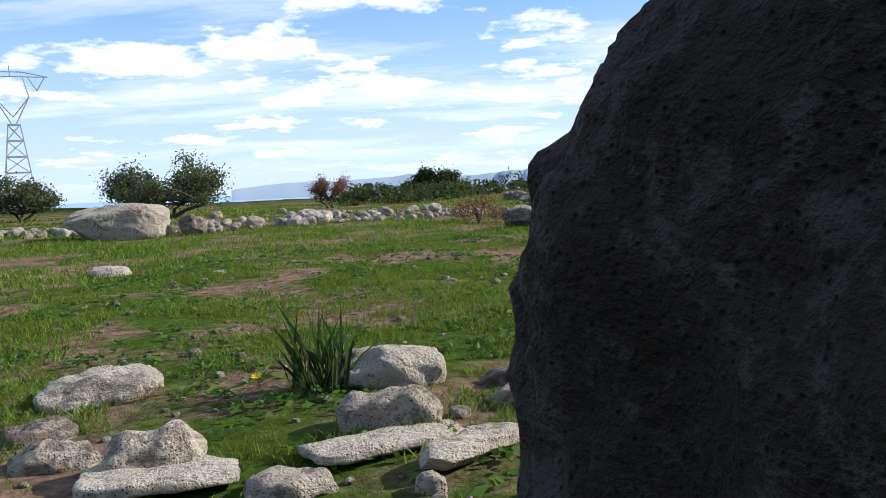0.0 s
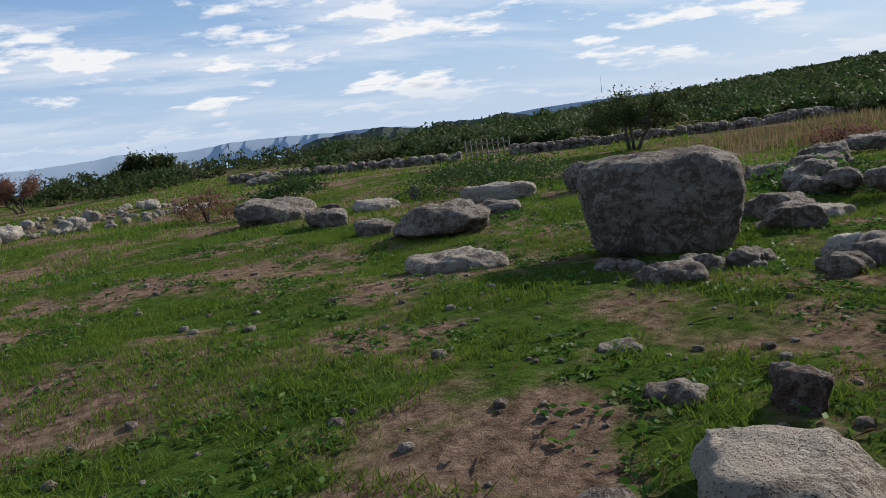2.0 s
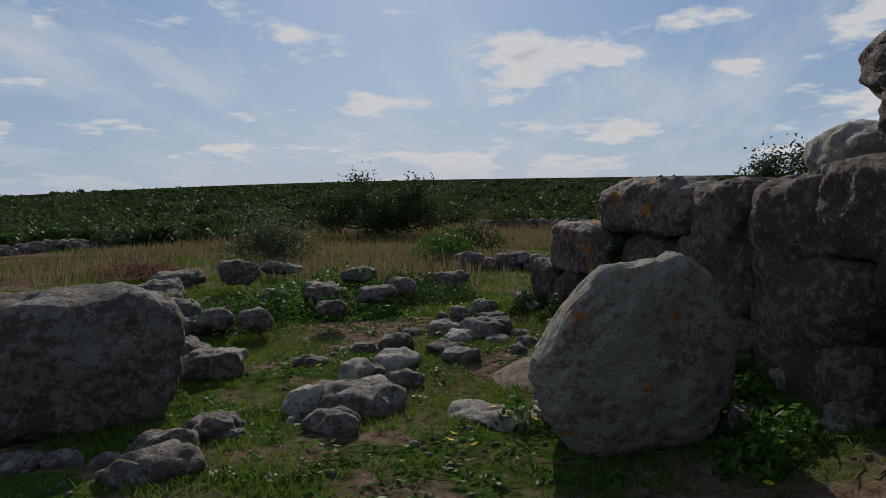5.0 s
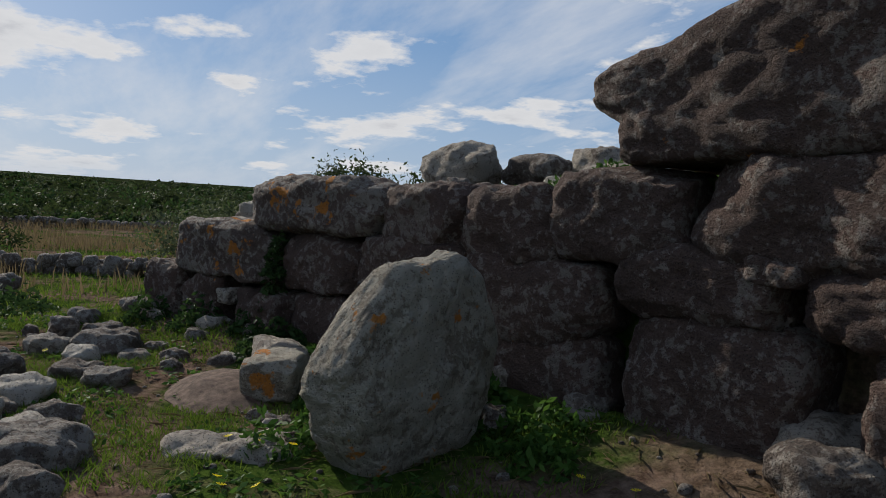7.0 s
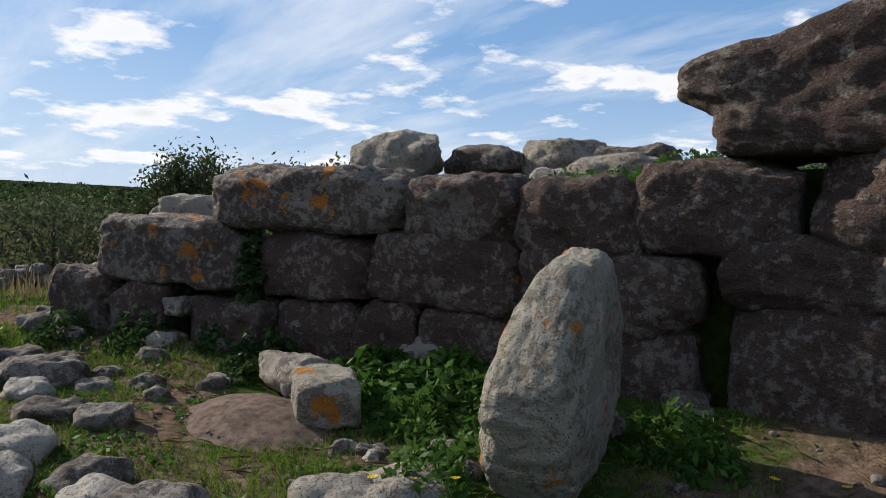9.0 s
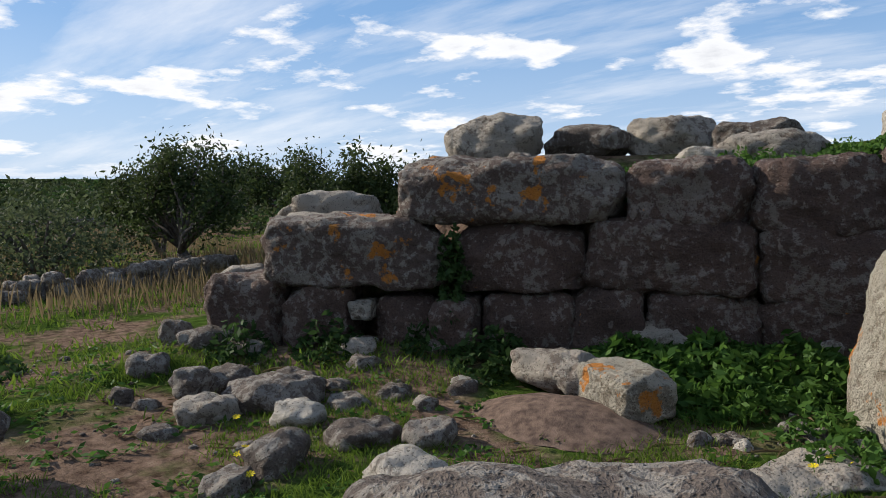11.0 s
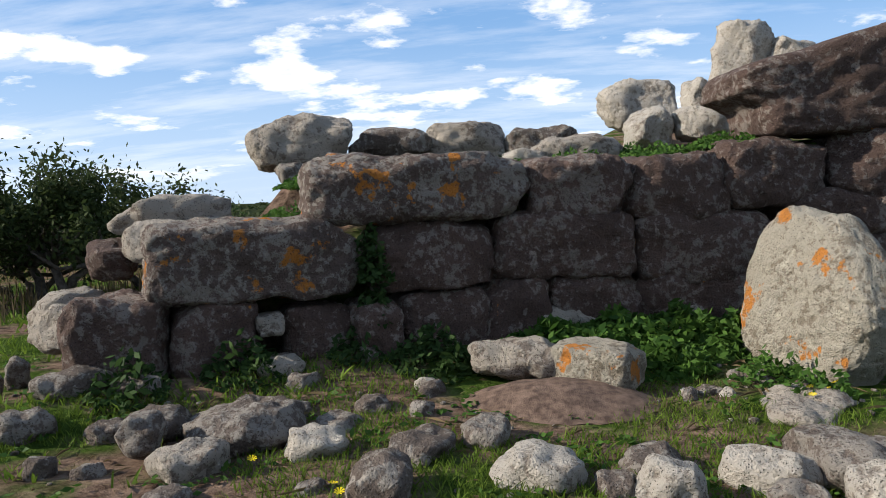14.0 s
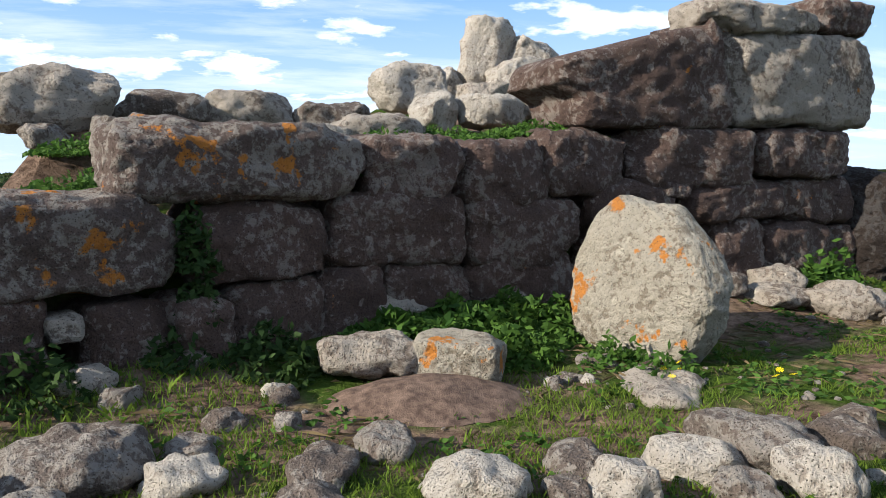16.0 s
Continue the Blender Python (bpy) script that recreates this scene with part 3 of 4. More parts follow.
stone((2.66, -0.40, 0.00), (0.22, 0.17, 0.07), 27, 120, FIELD_STONE)
stone((2.33, 0.62, 0.00), (0.19, 0.15, 0.11), 25, 121, PALE_STONE)
stone((2.51, 0.71, 0.00), (0.24, 0.19, 0.13), 23, 122, PALE_STONE)
stone((2.95, 0.90, 0.00), (0.15, 0.12, 0.13), 19, 123, PALE_STONE)
stone((2.80, 0.96, 0.00), (0.13, 0.11, 0.11), 20, 124, PALE_STONE)
stone((2.07, 1.49, 0.00), (0.34, 0.27, 0.27), 24, 125, FIELD_STONE)
stone((2.28, -1.83, 0.00), (0.11, 0.09, 0.14), 42, 126, FIELD_STONE)
stone((1.52, -2.04, 0.00), (0.12, 0.10, 0.10), 52, 127, FIELD_STONE)
stone((1.66, -1.93, 0.00), (0.20, 0.16, 0.06), 49, 128, FIELD_STONE)
stone((0.48, -1.62, 0.06), (0.78, 0.45, 0.26), -8, 241, PALE_STONE)
# stones scattered over the turf before the mound
stone((3.81, 0.23, 0.00), (0.61, 0.49, 0.36), 36, 129, PALE_STONE)
stone((1.95, -3.24, 0.00), (0.63, 0.50, 0.24), -260, 130, FIELD_STONE)
stone((1.63, -3.63, 0.00), (0.31, 0.25, 0.20), -257, 131, FIELD_STONE)
stone((2.42, -3.31, 0.00), (0.39, 0.31, 0.19), -258, 132, FIELD_STONE)
stone((2.59, -4.05, 0.00), (0.31, 0.25, 0.20), -249, 133, FIELD_STONE)
stone((3.03, -4.12, 0.00), (0.41, 0.33, 0.19), -246, 134, FIELD_STONE)
stone((3.43, -3.91, 0.00), (0.46, 0.37, 0.20), -246, 135, FIELD_STONE)
stone((1.14, -3.16, 0.00), (0.42, 0.33, 0.16), -262, 136, FIELD_STONE)
stone((0.94, -3.45, 0.00), (0.24, 0.19, 0.15), -260, 137, FIELD_STONE)
stone((-0.10, -3.52, 0.00), (0.38, 0.31, 0.27), -261, 138, FIELD_STONE)
stone((-0.05, -3.83, 0.00), (0.28, 0.23, 0.16), -259, 139, FIELD_STONE)
stone((0.33, -2.80, 0.00), (0.36, 0.29, 0.19), -266, 140, FIELD_STONE)
stone((-1.01, -2.76, 0.00), (0.62, 0.74, 0.24), -268, 141, FIELD_STONE)
stone((0.53, -4.16, 0.00), (0.33, 0.27, 0.12), -255, 142, FIELD_STONE)
stone((1.22, -5.01, 0.00), (0.43, 0.51, 0.09), -247, 143, FIELD_STONE)
stone((2.15, -2.18, 0.00), (0.52, 0.62, 0.08), 89, 144, PALE_STONE)
stone((2.69, -3.88, 0.00), (0.22, 0.18, 0.10), -251, 145, FIELD_STONE)
stone((0.44, -5.03, 0.00), (0.49, 0.59, 0.18), -249, 146, PALE_STONE)
stone((0.80, -5.65, 0.00), (0.32, 0.26, 0.28), -244, 147, FIELD_STONE)
stone((-0.53, -5.16, 0.12), (0.36, 0.29, 0.29), -251, 148, FIELD_STONE)
stone((-0.51, -5.59, 0.12), (0.40, 0.31, 0.28), -249, 149, FIELD_STONE)
stone((-2.36, -5.73, 0.20), (0.41, 0.32, 0.22), -252, 150, FIELD_STONE)
stone((-2.32, -5.03, 0.20), (0.64, 0.51, 0.25), -256, 151, FIELD_STONE)
stone((-6.31, -7.24, 0.20), (0.84, 0.67, 0.19), -252, 152, FIELD_STONE)
stone((-4.88, -5.30, 0.25), (0.63, 0.50, 0.21), -258, 153, FIELD_STONE)
stone((-3.02, -4.15, 0.25), (0.41, 0.33, 0.25), -261, 154, FIELD_STONE)
stone((-2.33, -4.30, 0.20), (0.56, 0.45, 0.18), -260, 155, FIELD_STONE)
stone((-1.14, -4.50, 0.20), (0.37, 0.30, 0.17), -257, 156, FIELD_STONE)
stone((-1.41, -3.09, 0.10), (0.29, 0.22, 0.23), -266, 157, FIELD_STONE)
stone((-4.44, -7.21, 0.20), (0.73, 0.58, 0.39), -250, 158, FIELD_STONE)
stone((-5.56, -3.89, 0.10), (0.66, 0.52, 0.26), -265, 159, FIELD_STONE)
stone((-2.90, -7.60, 0.10), (0.59, 0.46, 0.14), -245, 160, FIELD_STONE)
stone((0.74, -5.33, 0.00), (0.63, 0.51, 0.33), -234, 161, FIELD_STONE)
stone((-0.83, -6.31, 0.00), (0.77, 0.62, 0.43), -235, 162, FIELD_STONE)
stone((-2.42, -7.43, 0.10), (0.73, 0.59, 0.42), -235, 163, FIELD_STONE)
stone((-5.12, -8.63, 0.10), (0.90, 0.72, 0.25), -237, 164, FIELD_STONE)
stone((3.05, -4.17, 0.00), (0.32, 0.25, 0.16), -230, 165, FIELD_STONE)
stone((3.54, -3.99, 0.00), (0.36, 0.28, 0.16), -228, 166, FIELD_STONE)
stone((3.33, -4.56, 0.00), (0.25, 0.20, 0.11), -226, 167, FIELD_STONE)
stone((2.71, -3.97, 0.00), (0.29, 0.22, 0.22), -233, 168, FIELD_STONE)
stone((3.44, -4.74, 0.00), (0.25, 0.21, 0.14), -224, 169, FIELD_STONE)
stone((4.68, -2.96, 0.00), (0.27, 0.22, 0.06), -227, 170, FIELD_STONE)
stone((4.95, -2.21, 0.00), (0.30, 0.24, 0.10), -233, 171, FIELD_STONE)
stone((4.63, -1.80, 0.00), (0.26, 0.21, 0.24), -241, 172, WALL_STONE)
stone((4.47, -0.32, 0.00), (0.72, 0.65, 0.17), -266, 173, PALE_STONE)
stone((4.05, -0.09, 0.00), (0.64, 0.51, 0.23), -269, 174, FIELD_STONE)
stone((2.53, -0.27, 0.00), (0.33, 0.26, 0.13), -267, 175, FIELD_STONE)
stone((0.05, -10.02, 0.00), (0.56, 0.45, 0.52), -219, 176, FIELD_STONE)
stone((-2.31, -4.91, 0.15), (0.45, 0.36, 0.24), -244, 177, FIELD_STONE)
stone((0.78, -5.10, 0.00), (0.29, 0.23, 0.17), -235, 178, FIELD_STONE)
stone((5.27, -1.31, 0.00), (0.79, 0.71, 0.22), -228, 179, PALE_STONE)
stone((5.76, -1.65, 0.00), (0.30, 0.24, 0.08), -216, 180, FIELD_STONE)
stone((6.61, -2.03, 0.00), (0.28, 0.23, 0.07), -198, 181, FIELD_STONE)
stone((4.41, -2.11, 0.00), (0.14, 0.11, 0.11), -229, 182, FIELD_STONE)
stone((1.17, -4.82, 0.00), (0.61, 0.48, 0.27), -231, 183, FIELD_STONE)
stone((-2.07, -7.24, 0.00), (0.79, 0.63, 0.39), -233, 184, FIELD_STONE)
stone((-0.61, -6.02, 0.00), (0.71, 0.56, 0.24), -233, 185, FIELD_STONE)
stone((-1.85, -7.86, 0.00), (0.91, 0.73, 0.24), -230, 186, FIELD_STONE)
stone((2.58, -3.20, 0.00), (0.26, 0.21, 0.22), -233, 187, FIELD_STONE)
stone((2.50, -4.01, 0.00), (0.27, 0.22, 0.15), -229, 188, FIELD_STONE)
# the ring of large stones in the meadow
stone((3.37, -8.20, 0.00), (1.24, 0.99, 0.47), -208, 189, FIELD_STONE)
stone((3.88, -9.38, 0.00), (0.58, 0.46, 0.27), -204, 190, FIELD_STONE)
stone((4.01, -11.10, 0.00), (0.78, 0.62, 0.30), -201, 191, FIELD_STONE)
stone((4.66, -12.82, 0.00), (0.96, 0.76, 0.42), -196, 192, FIELD_STONE)
stone((4.33, -12.72, 0.00), (0.68, 0.54, 0.27), -198, 193, FIELD_STONE)
stone((4.18, -14.36, 0.00), (1.61, 1.29, 0.39), -197, 194, FIELD_STONE)
stone((2.67, -12.73, 0.00), (0.89, 0.71, 0.21), -204, 195, PALE_STONE)
stone((1.14, -10.84, 0.00), (1.34, 0.54, 0.36), -212, 196, PALE_STONE)
stone((2.04, -9.24, 0.00), (0.71, 0.58, 0.20), -212, 197, FIELD_STONE)
stone((3.35, -13.40, 0.00), (0.43, 0.34, 0.26), -201, 198, WALL_STONE)
stone((1.67, -13.21, 0.00), (0.25, 0.19, 0.42), -207, 199, WALL_STONE)
stone((4.20, -6.10, 0.00), (1.04, 0.52, 0.21), -209, 200, PALE_STONE)
stone((1.63, -28.03, 0.00), (1.51, 1.20, 0.40), -197, 201, FIELD_STONE)
stone((3.35, -4.27, 0.00), (0.20, 0.16, 0.10), -222, 202, FIELD_STONE)
# stones seen across the southern meadow
great((13.51, -16.00, 0.00), (2.10, 1.68, 0.83), -168, 203, PALE_STONE)
stone((11.89, -16.18, 0.00), (0.64, 0.52, 0.58), -173, 204, FIELD_STONE)
stone((10.86, -8.15, 0.00), (0.54, 0.43, 0.17), -167, 205, WHITE_STONE)
stone((7.27, -1.99, 0.00), (0.57, 0.34, 0.20), -186, 206, WHITE_STONE)
stone((7.27, -1.30, 0.00), (0.46, 0.23, 0.20), -185, 207, PALE_STONE)
stone((8.69, -2.13, 0.00), (0.60, 0.48, 0.14), -166, 208, WHITE_STONE)
stone((8.50, -1.15, 0.00), (0.32, 0.25, 0.12), -163, 209, PALE_STONE)
stone((8.10, -1.00, 0.00), (0.39, 0.31, 0.23), -169, 210, WHITE_STONE)
stone((7.61, -0.74, 0.00), (0.35, 0.28, 0.08), -177, 211, PALE_STONE)
stone((8.74, -1.52, 0.00), (0.34, 0.28, 0.09), -162, 212, FIELD_STONE)
stone((9.58, -6.46, 0.00), (0.10, 0.08, 0.09), -171, 213, FIELD_STONE)
stone((7.22, -2.74, 0.00), (0.10, 0.08, 0.06), -186, 214, WHITE_STONE)
stone((7.14, -0.65, 0.00), (0.11, 0.09, 0.08), -188, 215, PALE_STONE)
stone((6.69, -1.90, 0.00), (0.33, 0.26, 0.12), -195, 216, FIELD_STONE)
stone((6.69, -1.49, 0.00), (0.35, 0.28, 0.13), -196, 217, FIELD_STONE)
stone((9.27, -7.19, 0.00), (0.20, 0.16, 0.06), -174, 218, WHITE_STONE)
stone((9.34, -18.08, 0.00), (1.03, 0.81, 0.46), -181, 219, WHITE_STONE)
stone((18.04, -29.77, 0.00), (0.50, 0.40, 0.41), -169, 220, FIELD_STONE)


# the overhanging top block with its pointed nose
def overhang():
    q, quads = rock_points((2.0, 0.95, 1.1), 905, power=9.0, cuts=3, rough=0.05, n=34, deep=0.9)
    u = (q[:, 0] + 1.0) / 2.0
    t = np.clip(q[:, 2] / 1.1, 0, 1)
    top = 0.56 + 0.50 * np.clip(u, 0, 1) ** 0.85
    q[:, 2] = t * np.where(u < 0.84, top, 1.06 - 0.16 * (u - 0.84) / 0.16)
    nose = np.clip(1 - u / 0.28, 0, 1)
    q[:, 0] += nose * (-0.26 * np.clip((t - 0.45) / 0.2, 0, 1) + 0.2)
    q[:, 0] -= np.clip((u - 0.8) / 0.2, 0, 1) * 0.22 * t
    ob = part("overhanging_block", mesh_from("overhanging_block", q, quads, WALL_STONE), great_wall, "huge dark block whose pale nose overhangs")
    ob.matrix_world = pose(3.30, 0.36, 1.66, 0, 0, 9)


overhang()

# earth fill behind the face
def fill():
    pts = [(-2.55, -1.95, 0.35), (-2.0, -1.55, 0.62), (-1.2, -1.15, 0.88), (-0.75, -0.95, 0.95), (0.4, -0.6, 1.22), (1.4, -0.2, 1.4), (2.4, 0.1, 1.58), (3.4, 0.3, 1.62), (4.5, 0.5, 1.7), (6.0, 0.8, 1.7)]
    v, f = [], []
    for x, y, z in pts:
        mid = 1.72 if x > -2.2 else 0.8
        crest = max(mid, min(2.1, 1.62 + 0.35 * (x - 0.6)))
        behind = 2.45 if x > 1 else crest - 0.5
        for dy, top in ((0, -0.1), (0, z), (0.6, z + 0.06), (1.5, z + 0.25 * (mid - z)), (2.5, mid), (4.4, crest), (8.0, behind), (11.0, -0.3)):
            v.append((x + 0.12 * dy, y + dy, top))
    n = 8
    for i in range(len(pts) - 1):
        f += [[i * n + k, i * n + n + k, i * n + n + 1 + k, i * n + 1 + k] for k in range(n - 1)]
    f += [list(range(n)), [(len(pts) - 1) * n + k for k in reversed(range(n))]]
    part("earth_fill", mesh_from("earth_fill", v, f, TURF, False), great_wall, "grassy earth fill behind the blocks")


fill()

# ---- the large single stones ----
def standing_slab():
    """An upright slab: narrow at its foot, widest below the middle, its crown cut off aslant on both ends."""
    long, high = 1.14, 1.17
    q, quads = rock_points((long, 0.44, high), 74, power=4.2, cuts=3, rough=0.06, n=40, deep=0.88)
    u = np.clip(q[:, 0] / long + 0.5, 0, 1)
    t = np.clip(q[:, 2] / high, 0, 1)
    crown = np.interp(u, [0, 0.12, 0.3, 0.72, 0.86, 1], [0.58, 0.78, 0.95, 1.0, 0.95, 0.66])
    q[:, 2] = q[:, 2] * (1 + (crown - 1) * t ** 0.7)
    z = np.clip(q[:, 2] / high, 0, 1)
    q[:, 0] *= np.interp(z, [0, 0.25, 0.5, 0.8, 1], [0.8, 0.95, 1.05, 1.0, 0.95])
    q[:, 1] *= np.interp(z, [0, 0.4, 1], [1.12, 1.05, 0.72])
    q[:, 1] -= 0.10 * z
    ob = new("standing_slab", mesh_from("standing_slab", q, quads, SLAB_STONE))
    ob.matrix_world = pose(2.44, -1.47, -0.07, 0, 0, 112)
    tagged(ob, "upright grey slab with pale and orange lichen, narrower at its foot", "standing stone")


standing_slab()
rock("squared_stone", (1.0, -1.76, 0.08), (0.53, 0.38, 0.27), 31, SLAB_STONE, "squared stone with orange lichen lying before the wall", "stone block", "", -30, (3, 4), 0.05, power=8.0, cuts=4, rough=0.06, n=22, deep=0.85)
rock("great_boulder", (2.53, -5.1, 0), (1.27, 0.74, 0.94), 55, FIELD_STONE, "huge grey boulder, undercut at its foot, on the turf", "boulder", "", -40, (0, 0), 0.08, power=4.5, cuts=6, rough=0.07, n=32, taper=-0.18, deep=0.8)
rock("tall_stone", (6.48, 0.74, 0), (1.10, 1.08, 1.36), 41, SHADED_STONE, "tall pitted stone at the wall's end, coloured dark for its shaded side", "standing stone", "", 30, (0, 0), 0.08, power=3.0, cuts=6, rough=0.08, n=40, taper=0.1, deep=0.85)


# ---- low growth ----
def face_y(x):
    """The line of the wall's foot."""
    return np.interp(x, [-2.6, -1.89, -0.575, 0.74, 2.36, 3.13, 4.25, 6.5], [-2.5, -2.16, -1.45, -0.86, -0.36, -0.14, 0.0, 0.45])


def on_ground(x, y):
    return np.stack([x, y, height_at(x, y)], 1)


def clear_of_wall(x, y):
    return (y < face_y(x) - 0.05) | (x < -2.7) | (x > 6.7)


def turf(name, centre, radius, hole, count, height, width, seed, label, scale=0.8, least=-0.12):
    rng = np.random.default_rng(seed)
    a, r = rng.uniform(0, 6.2832, count), np.sqrt(rng.uniform((hole / radius) ** 2, 1, count)) * radius
    x, y = centre[0] + r * np.cos(a), centre[1] + r * np.sin(a)
    thick = np.array([noise.noise(Vector((u * scale, w * scale, 0.3))) + 0.6 * noise.noise(Vector((u * 3.1, w * 3.1, 5.0))) for u, w in zip(x, y)])
    keep = clear_of_wall(x, y) & (thick + rng.normal(size=count) * 0.08 > least) & (np.hypot(x - 4.3, y + 0.15) > 1.2 + thick * 1.0 + rng.normal(size=count) * 0.12)
    p = on_ground(x[keep], y[keep])
    ob = new(name, blades(name, p, height, width, GRASS, seed, 0.55))
    tagged(ob, label, "grass", kind="stuff")


turf("grass", (4.0, -4.2), 6.5, 0.0, 230000, 0.045, 0.007, 3, "short green turf with bare patches", 0.9, 0.0)
turf("grass", (4.5, -5.0), 15.0, 6.0, 110000, 0.065, 0.018, 4, "short green turf of the meadow")
turf("grass", (4.5, -9.0), 32.0, 14.0, 70000, 0.09, 0.05, 5, "green turf further out", 0.25)


def herb_bed(name, spots, leaf, size, seed, label, count=500, rise=0.3, category="plants"):
    """Broad-leaved herbs heaped about each spot (x, y, z, radius)."""
    rng = np.random.default_rng(seed)
    ob = tagged(new(name), label, category)
    ob.location = (spots[0][0], spots[0][1], 0)
    for x, y, z, r in spots:
        k = int(count * r * r * 6)
        a, u = rng.uniform(0, 6.3, k), np.sqrt(rng.uniform(0, 1, k))
        c = np.stack([x + r * u * np.cos(a), y + r * u * np.sin(a), z + rise * (1 - u * u) * rng.uniform(0.25, 1.1, k) * (0.7 + 0.5 * np.sin(a * 3 + u * 5)) + 0.02], 1)
        if z < 0.3:
            c[:, 2] += height_at(c[:, 0], c[:, 1])
        c -= np.array([spots[0][0], spots[0][1], 0])
        v, f = leaves_at(c, size, rng, 0.2)
        part("leaves", mesh_from("leaves", v, f, leaf, False), ob)
    return ob


herb_bed("herbs", [(0.75, -1.3, 0, 0.42), (1.25, -1.12, 0, 0.45), (1.75, -0.95, 0, 0.45), (2.15, -0.95, 0, 0.35), (1.5, -1.45, 0, 0.32)], HERB, 0.042, 21, "leafy green herbs thick at the wall's foot", 900, 0.18)
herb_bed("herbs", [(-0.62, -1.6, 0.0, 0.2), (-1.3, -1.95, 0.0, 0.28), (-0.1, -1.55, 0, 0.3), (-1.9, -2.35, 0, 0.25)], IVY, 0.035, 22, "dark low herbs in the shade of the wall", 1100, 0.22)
herb_bed("herbs", [(2.25, -2.1, 0, 0.22), (2.1, -1.75, 0, 0.25), (2.7, -0.75, 0, 0.28), (3.0, -0.9, 0, 0.18)], HERB, 0.03, 23, "bright herbs about the slab's foot", 900, 0.18)
herb_bed("herbs", [(5.2, -0.1, 0, 0.22), (5.5, -0.05, 0, 0.2)], HERB, 0.05, 24, "leafy clump at the wall's foot", 1200, 0.38)
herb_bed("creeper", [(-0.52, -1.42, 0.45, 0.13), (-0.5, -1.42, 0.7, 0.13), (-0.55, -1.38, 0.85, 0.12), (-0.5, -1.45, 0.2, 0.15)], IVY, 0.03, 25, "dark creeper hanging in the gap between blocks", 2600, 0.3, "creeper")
herb_bed("wall_grass", [(-1.1, -1.2, 0.9, 0.3), (-1.5, -1.35, 0.82, 0.25), (0.75, -0.55, 1.25, 0.28), (1.1, -0.3, 1.34, 0.35), (2.3, 0.15, 1.58, 0.35), (1.9, 0.1, 1.5, 0.3), (1.5, 0.1, 1.45, 0.3)], HERB, 0.024, 26, "green growth on the wall's earth fill", 2200, 0.12)
herb_bed("wall_grass", [(-1.9, -0.75, 0.95, 0.45), (-1.2, -0.35, 1.15, 0.5), (-0.55, 0.1, 1.32, 0.5), (-1.3, 0.35, 1.42, 0.5), (0.3, 0.75, 1.46, 0.5), (1.05, 0.6, 1.5, 0.4), (1.75, 1.3, 1.58, 0.5), (2.7, 1.7, 1.62, 0.5)], HERB, 0.026, 27, "green herbs on the earth behind the blocks", 1100, 0.14)
for i, (x, y, r, h) in enumerate([(-1.15, -5.7, 0.7, 0.3), (-2.4, -5.4, 1.0, 0.4), (-2.2, -4.6, 0.7, 0.3), (-3.9, -4.0, 0.9, 0.35), (-1.3, -6.5, 0.8, 0.35), (-4.6, -5.6, 1.0, 0.4), (-5.4, -4.6, 0.9, 0.3)]):
    herb_bed("nettle_patch", [(x, y, 0, r), (x + 0.5 * r, y - 0.4 * r, 0, 0.6 * r)], HERB if i % 3 else IVY, 0.04, 40 + i, "green nettles and creeper grown over a stony mound", 260, h)


def rosettes():
    """Small broad-leaved weeds pressed into the turf."""
    rng = np.random.default_rng(17)
    k = 5200
    x, y = rng.uniform(-4, 10.5, k), rng.uniform(-11, 2, k)
    t = np.array([noise.noise(Vector((u * 1.1, w * 1.1, 7.0))) for u, w in zip(x, y)])
    keep = clear_of_wall(x, y) & (t > -0.05)
    c = np.repeat(on_ground(x[keep], y[keep]), 9, 0)
    c += rng.normal(size=c.shape) * np.array([0.045, 0.045, 0.006]) + np.array([0, 0, 0.022])
    v, f = leaves_at(c, 0.026, rng, 0.75)
    tagged(new("weeds", mesh_from("weeds", v, f, HERB, False)), "small broad-leaved weeds through the turf", "weeds", kind="stuff")


rosettes()


def leaf_tuft(at, count, height, seed):
    rng = np.random.default_rng(seed)
    p = rng.normal(size=(count, 3)) * np.array([0.07, 0.07, 0])
    ob = new("bulb_plant", blades("bulb_plant", p, height, 0.018, IVY, seed, 0.35))
    ob.location = at
    tagged(ob, "tuft of long narrow dark green leaves", "plant")


leaf_tuft((7.6, -1.92, 0), 70, 0.34, 5)


def flower(x, y, z, seed):
    """A yellow flower of eight petals on a thin stalk."""
    rng = np.random.default_rng(seed)
    ob = tagged(new("yellow_flower"), "small yellow daisy-like flower on a thin stalk", "flower", "yellow flowers")
    ob.matrix_world = pose(x, y, float(height_at(x, y)) + z, rng.uniform(-30, 30), rng.uniform(-30, 30), rng.uniform(0, 360))
    v, f = [(0, 0, 0.075)], []
    for k in range(8):
        a = k * math.pi / 4
        o = len(v)
        v += [(0.009 * math.cos(a - 0.3), 0.009 * math.sin(a - 0.3), 0.078), (0.022 * math.cos(a - 0.25), 0.022 * math.sin(a - 0.25), 0.084), (0.025 * math.cos(a), 0.025 * math.sin(a), 0.082),
              (0.022 * math.cos(a + 0.25), 0.022 * math.sin(a + 0.25), 0.084), (0.009 * math.cos(a + 0.3), 0.009 * math.sin(a + 0.3), 0.078)]
        f.append([0, o, o + 1, o + 2, o + 3, o + 4])
    part("petals", mesh_from("petals", v, f, PETAL), ob)
    part("stalk", mesh_from("stalk", *tube([(0, 0, -0.02), (0.004, 0, 0.04), (0, 0, 0.076)], [0.002, 0.002, 0.0018], 5), HERB), ob)


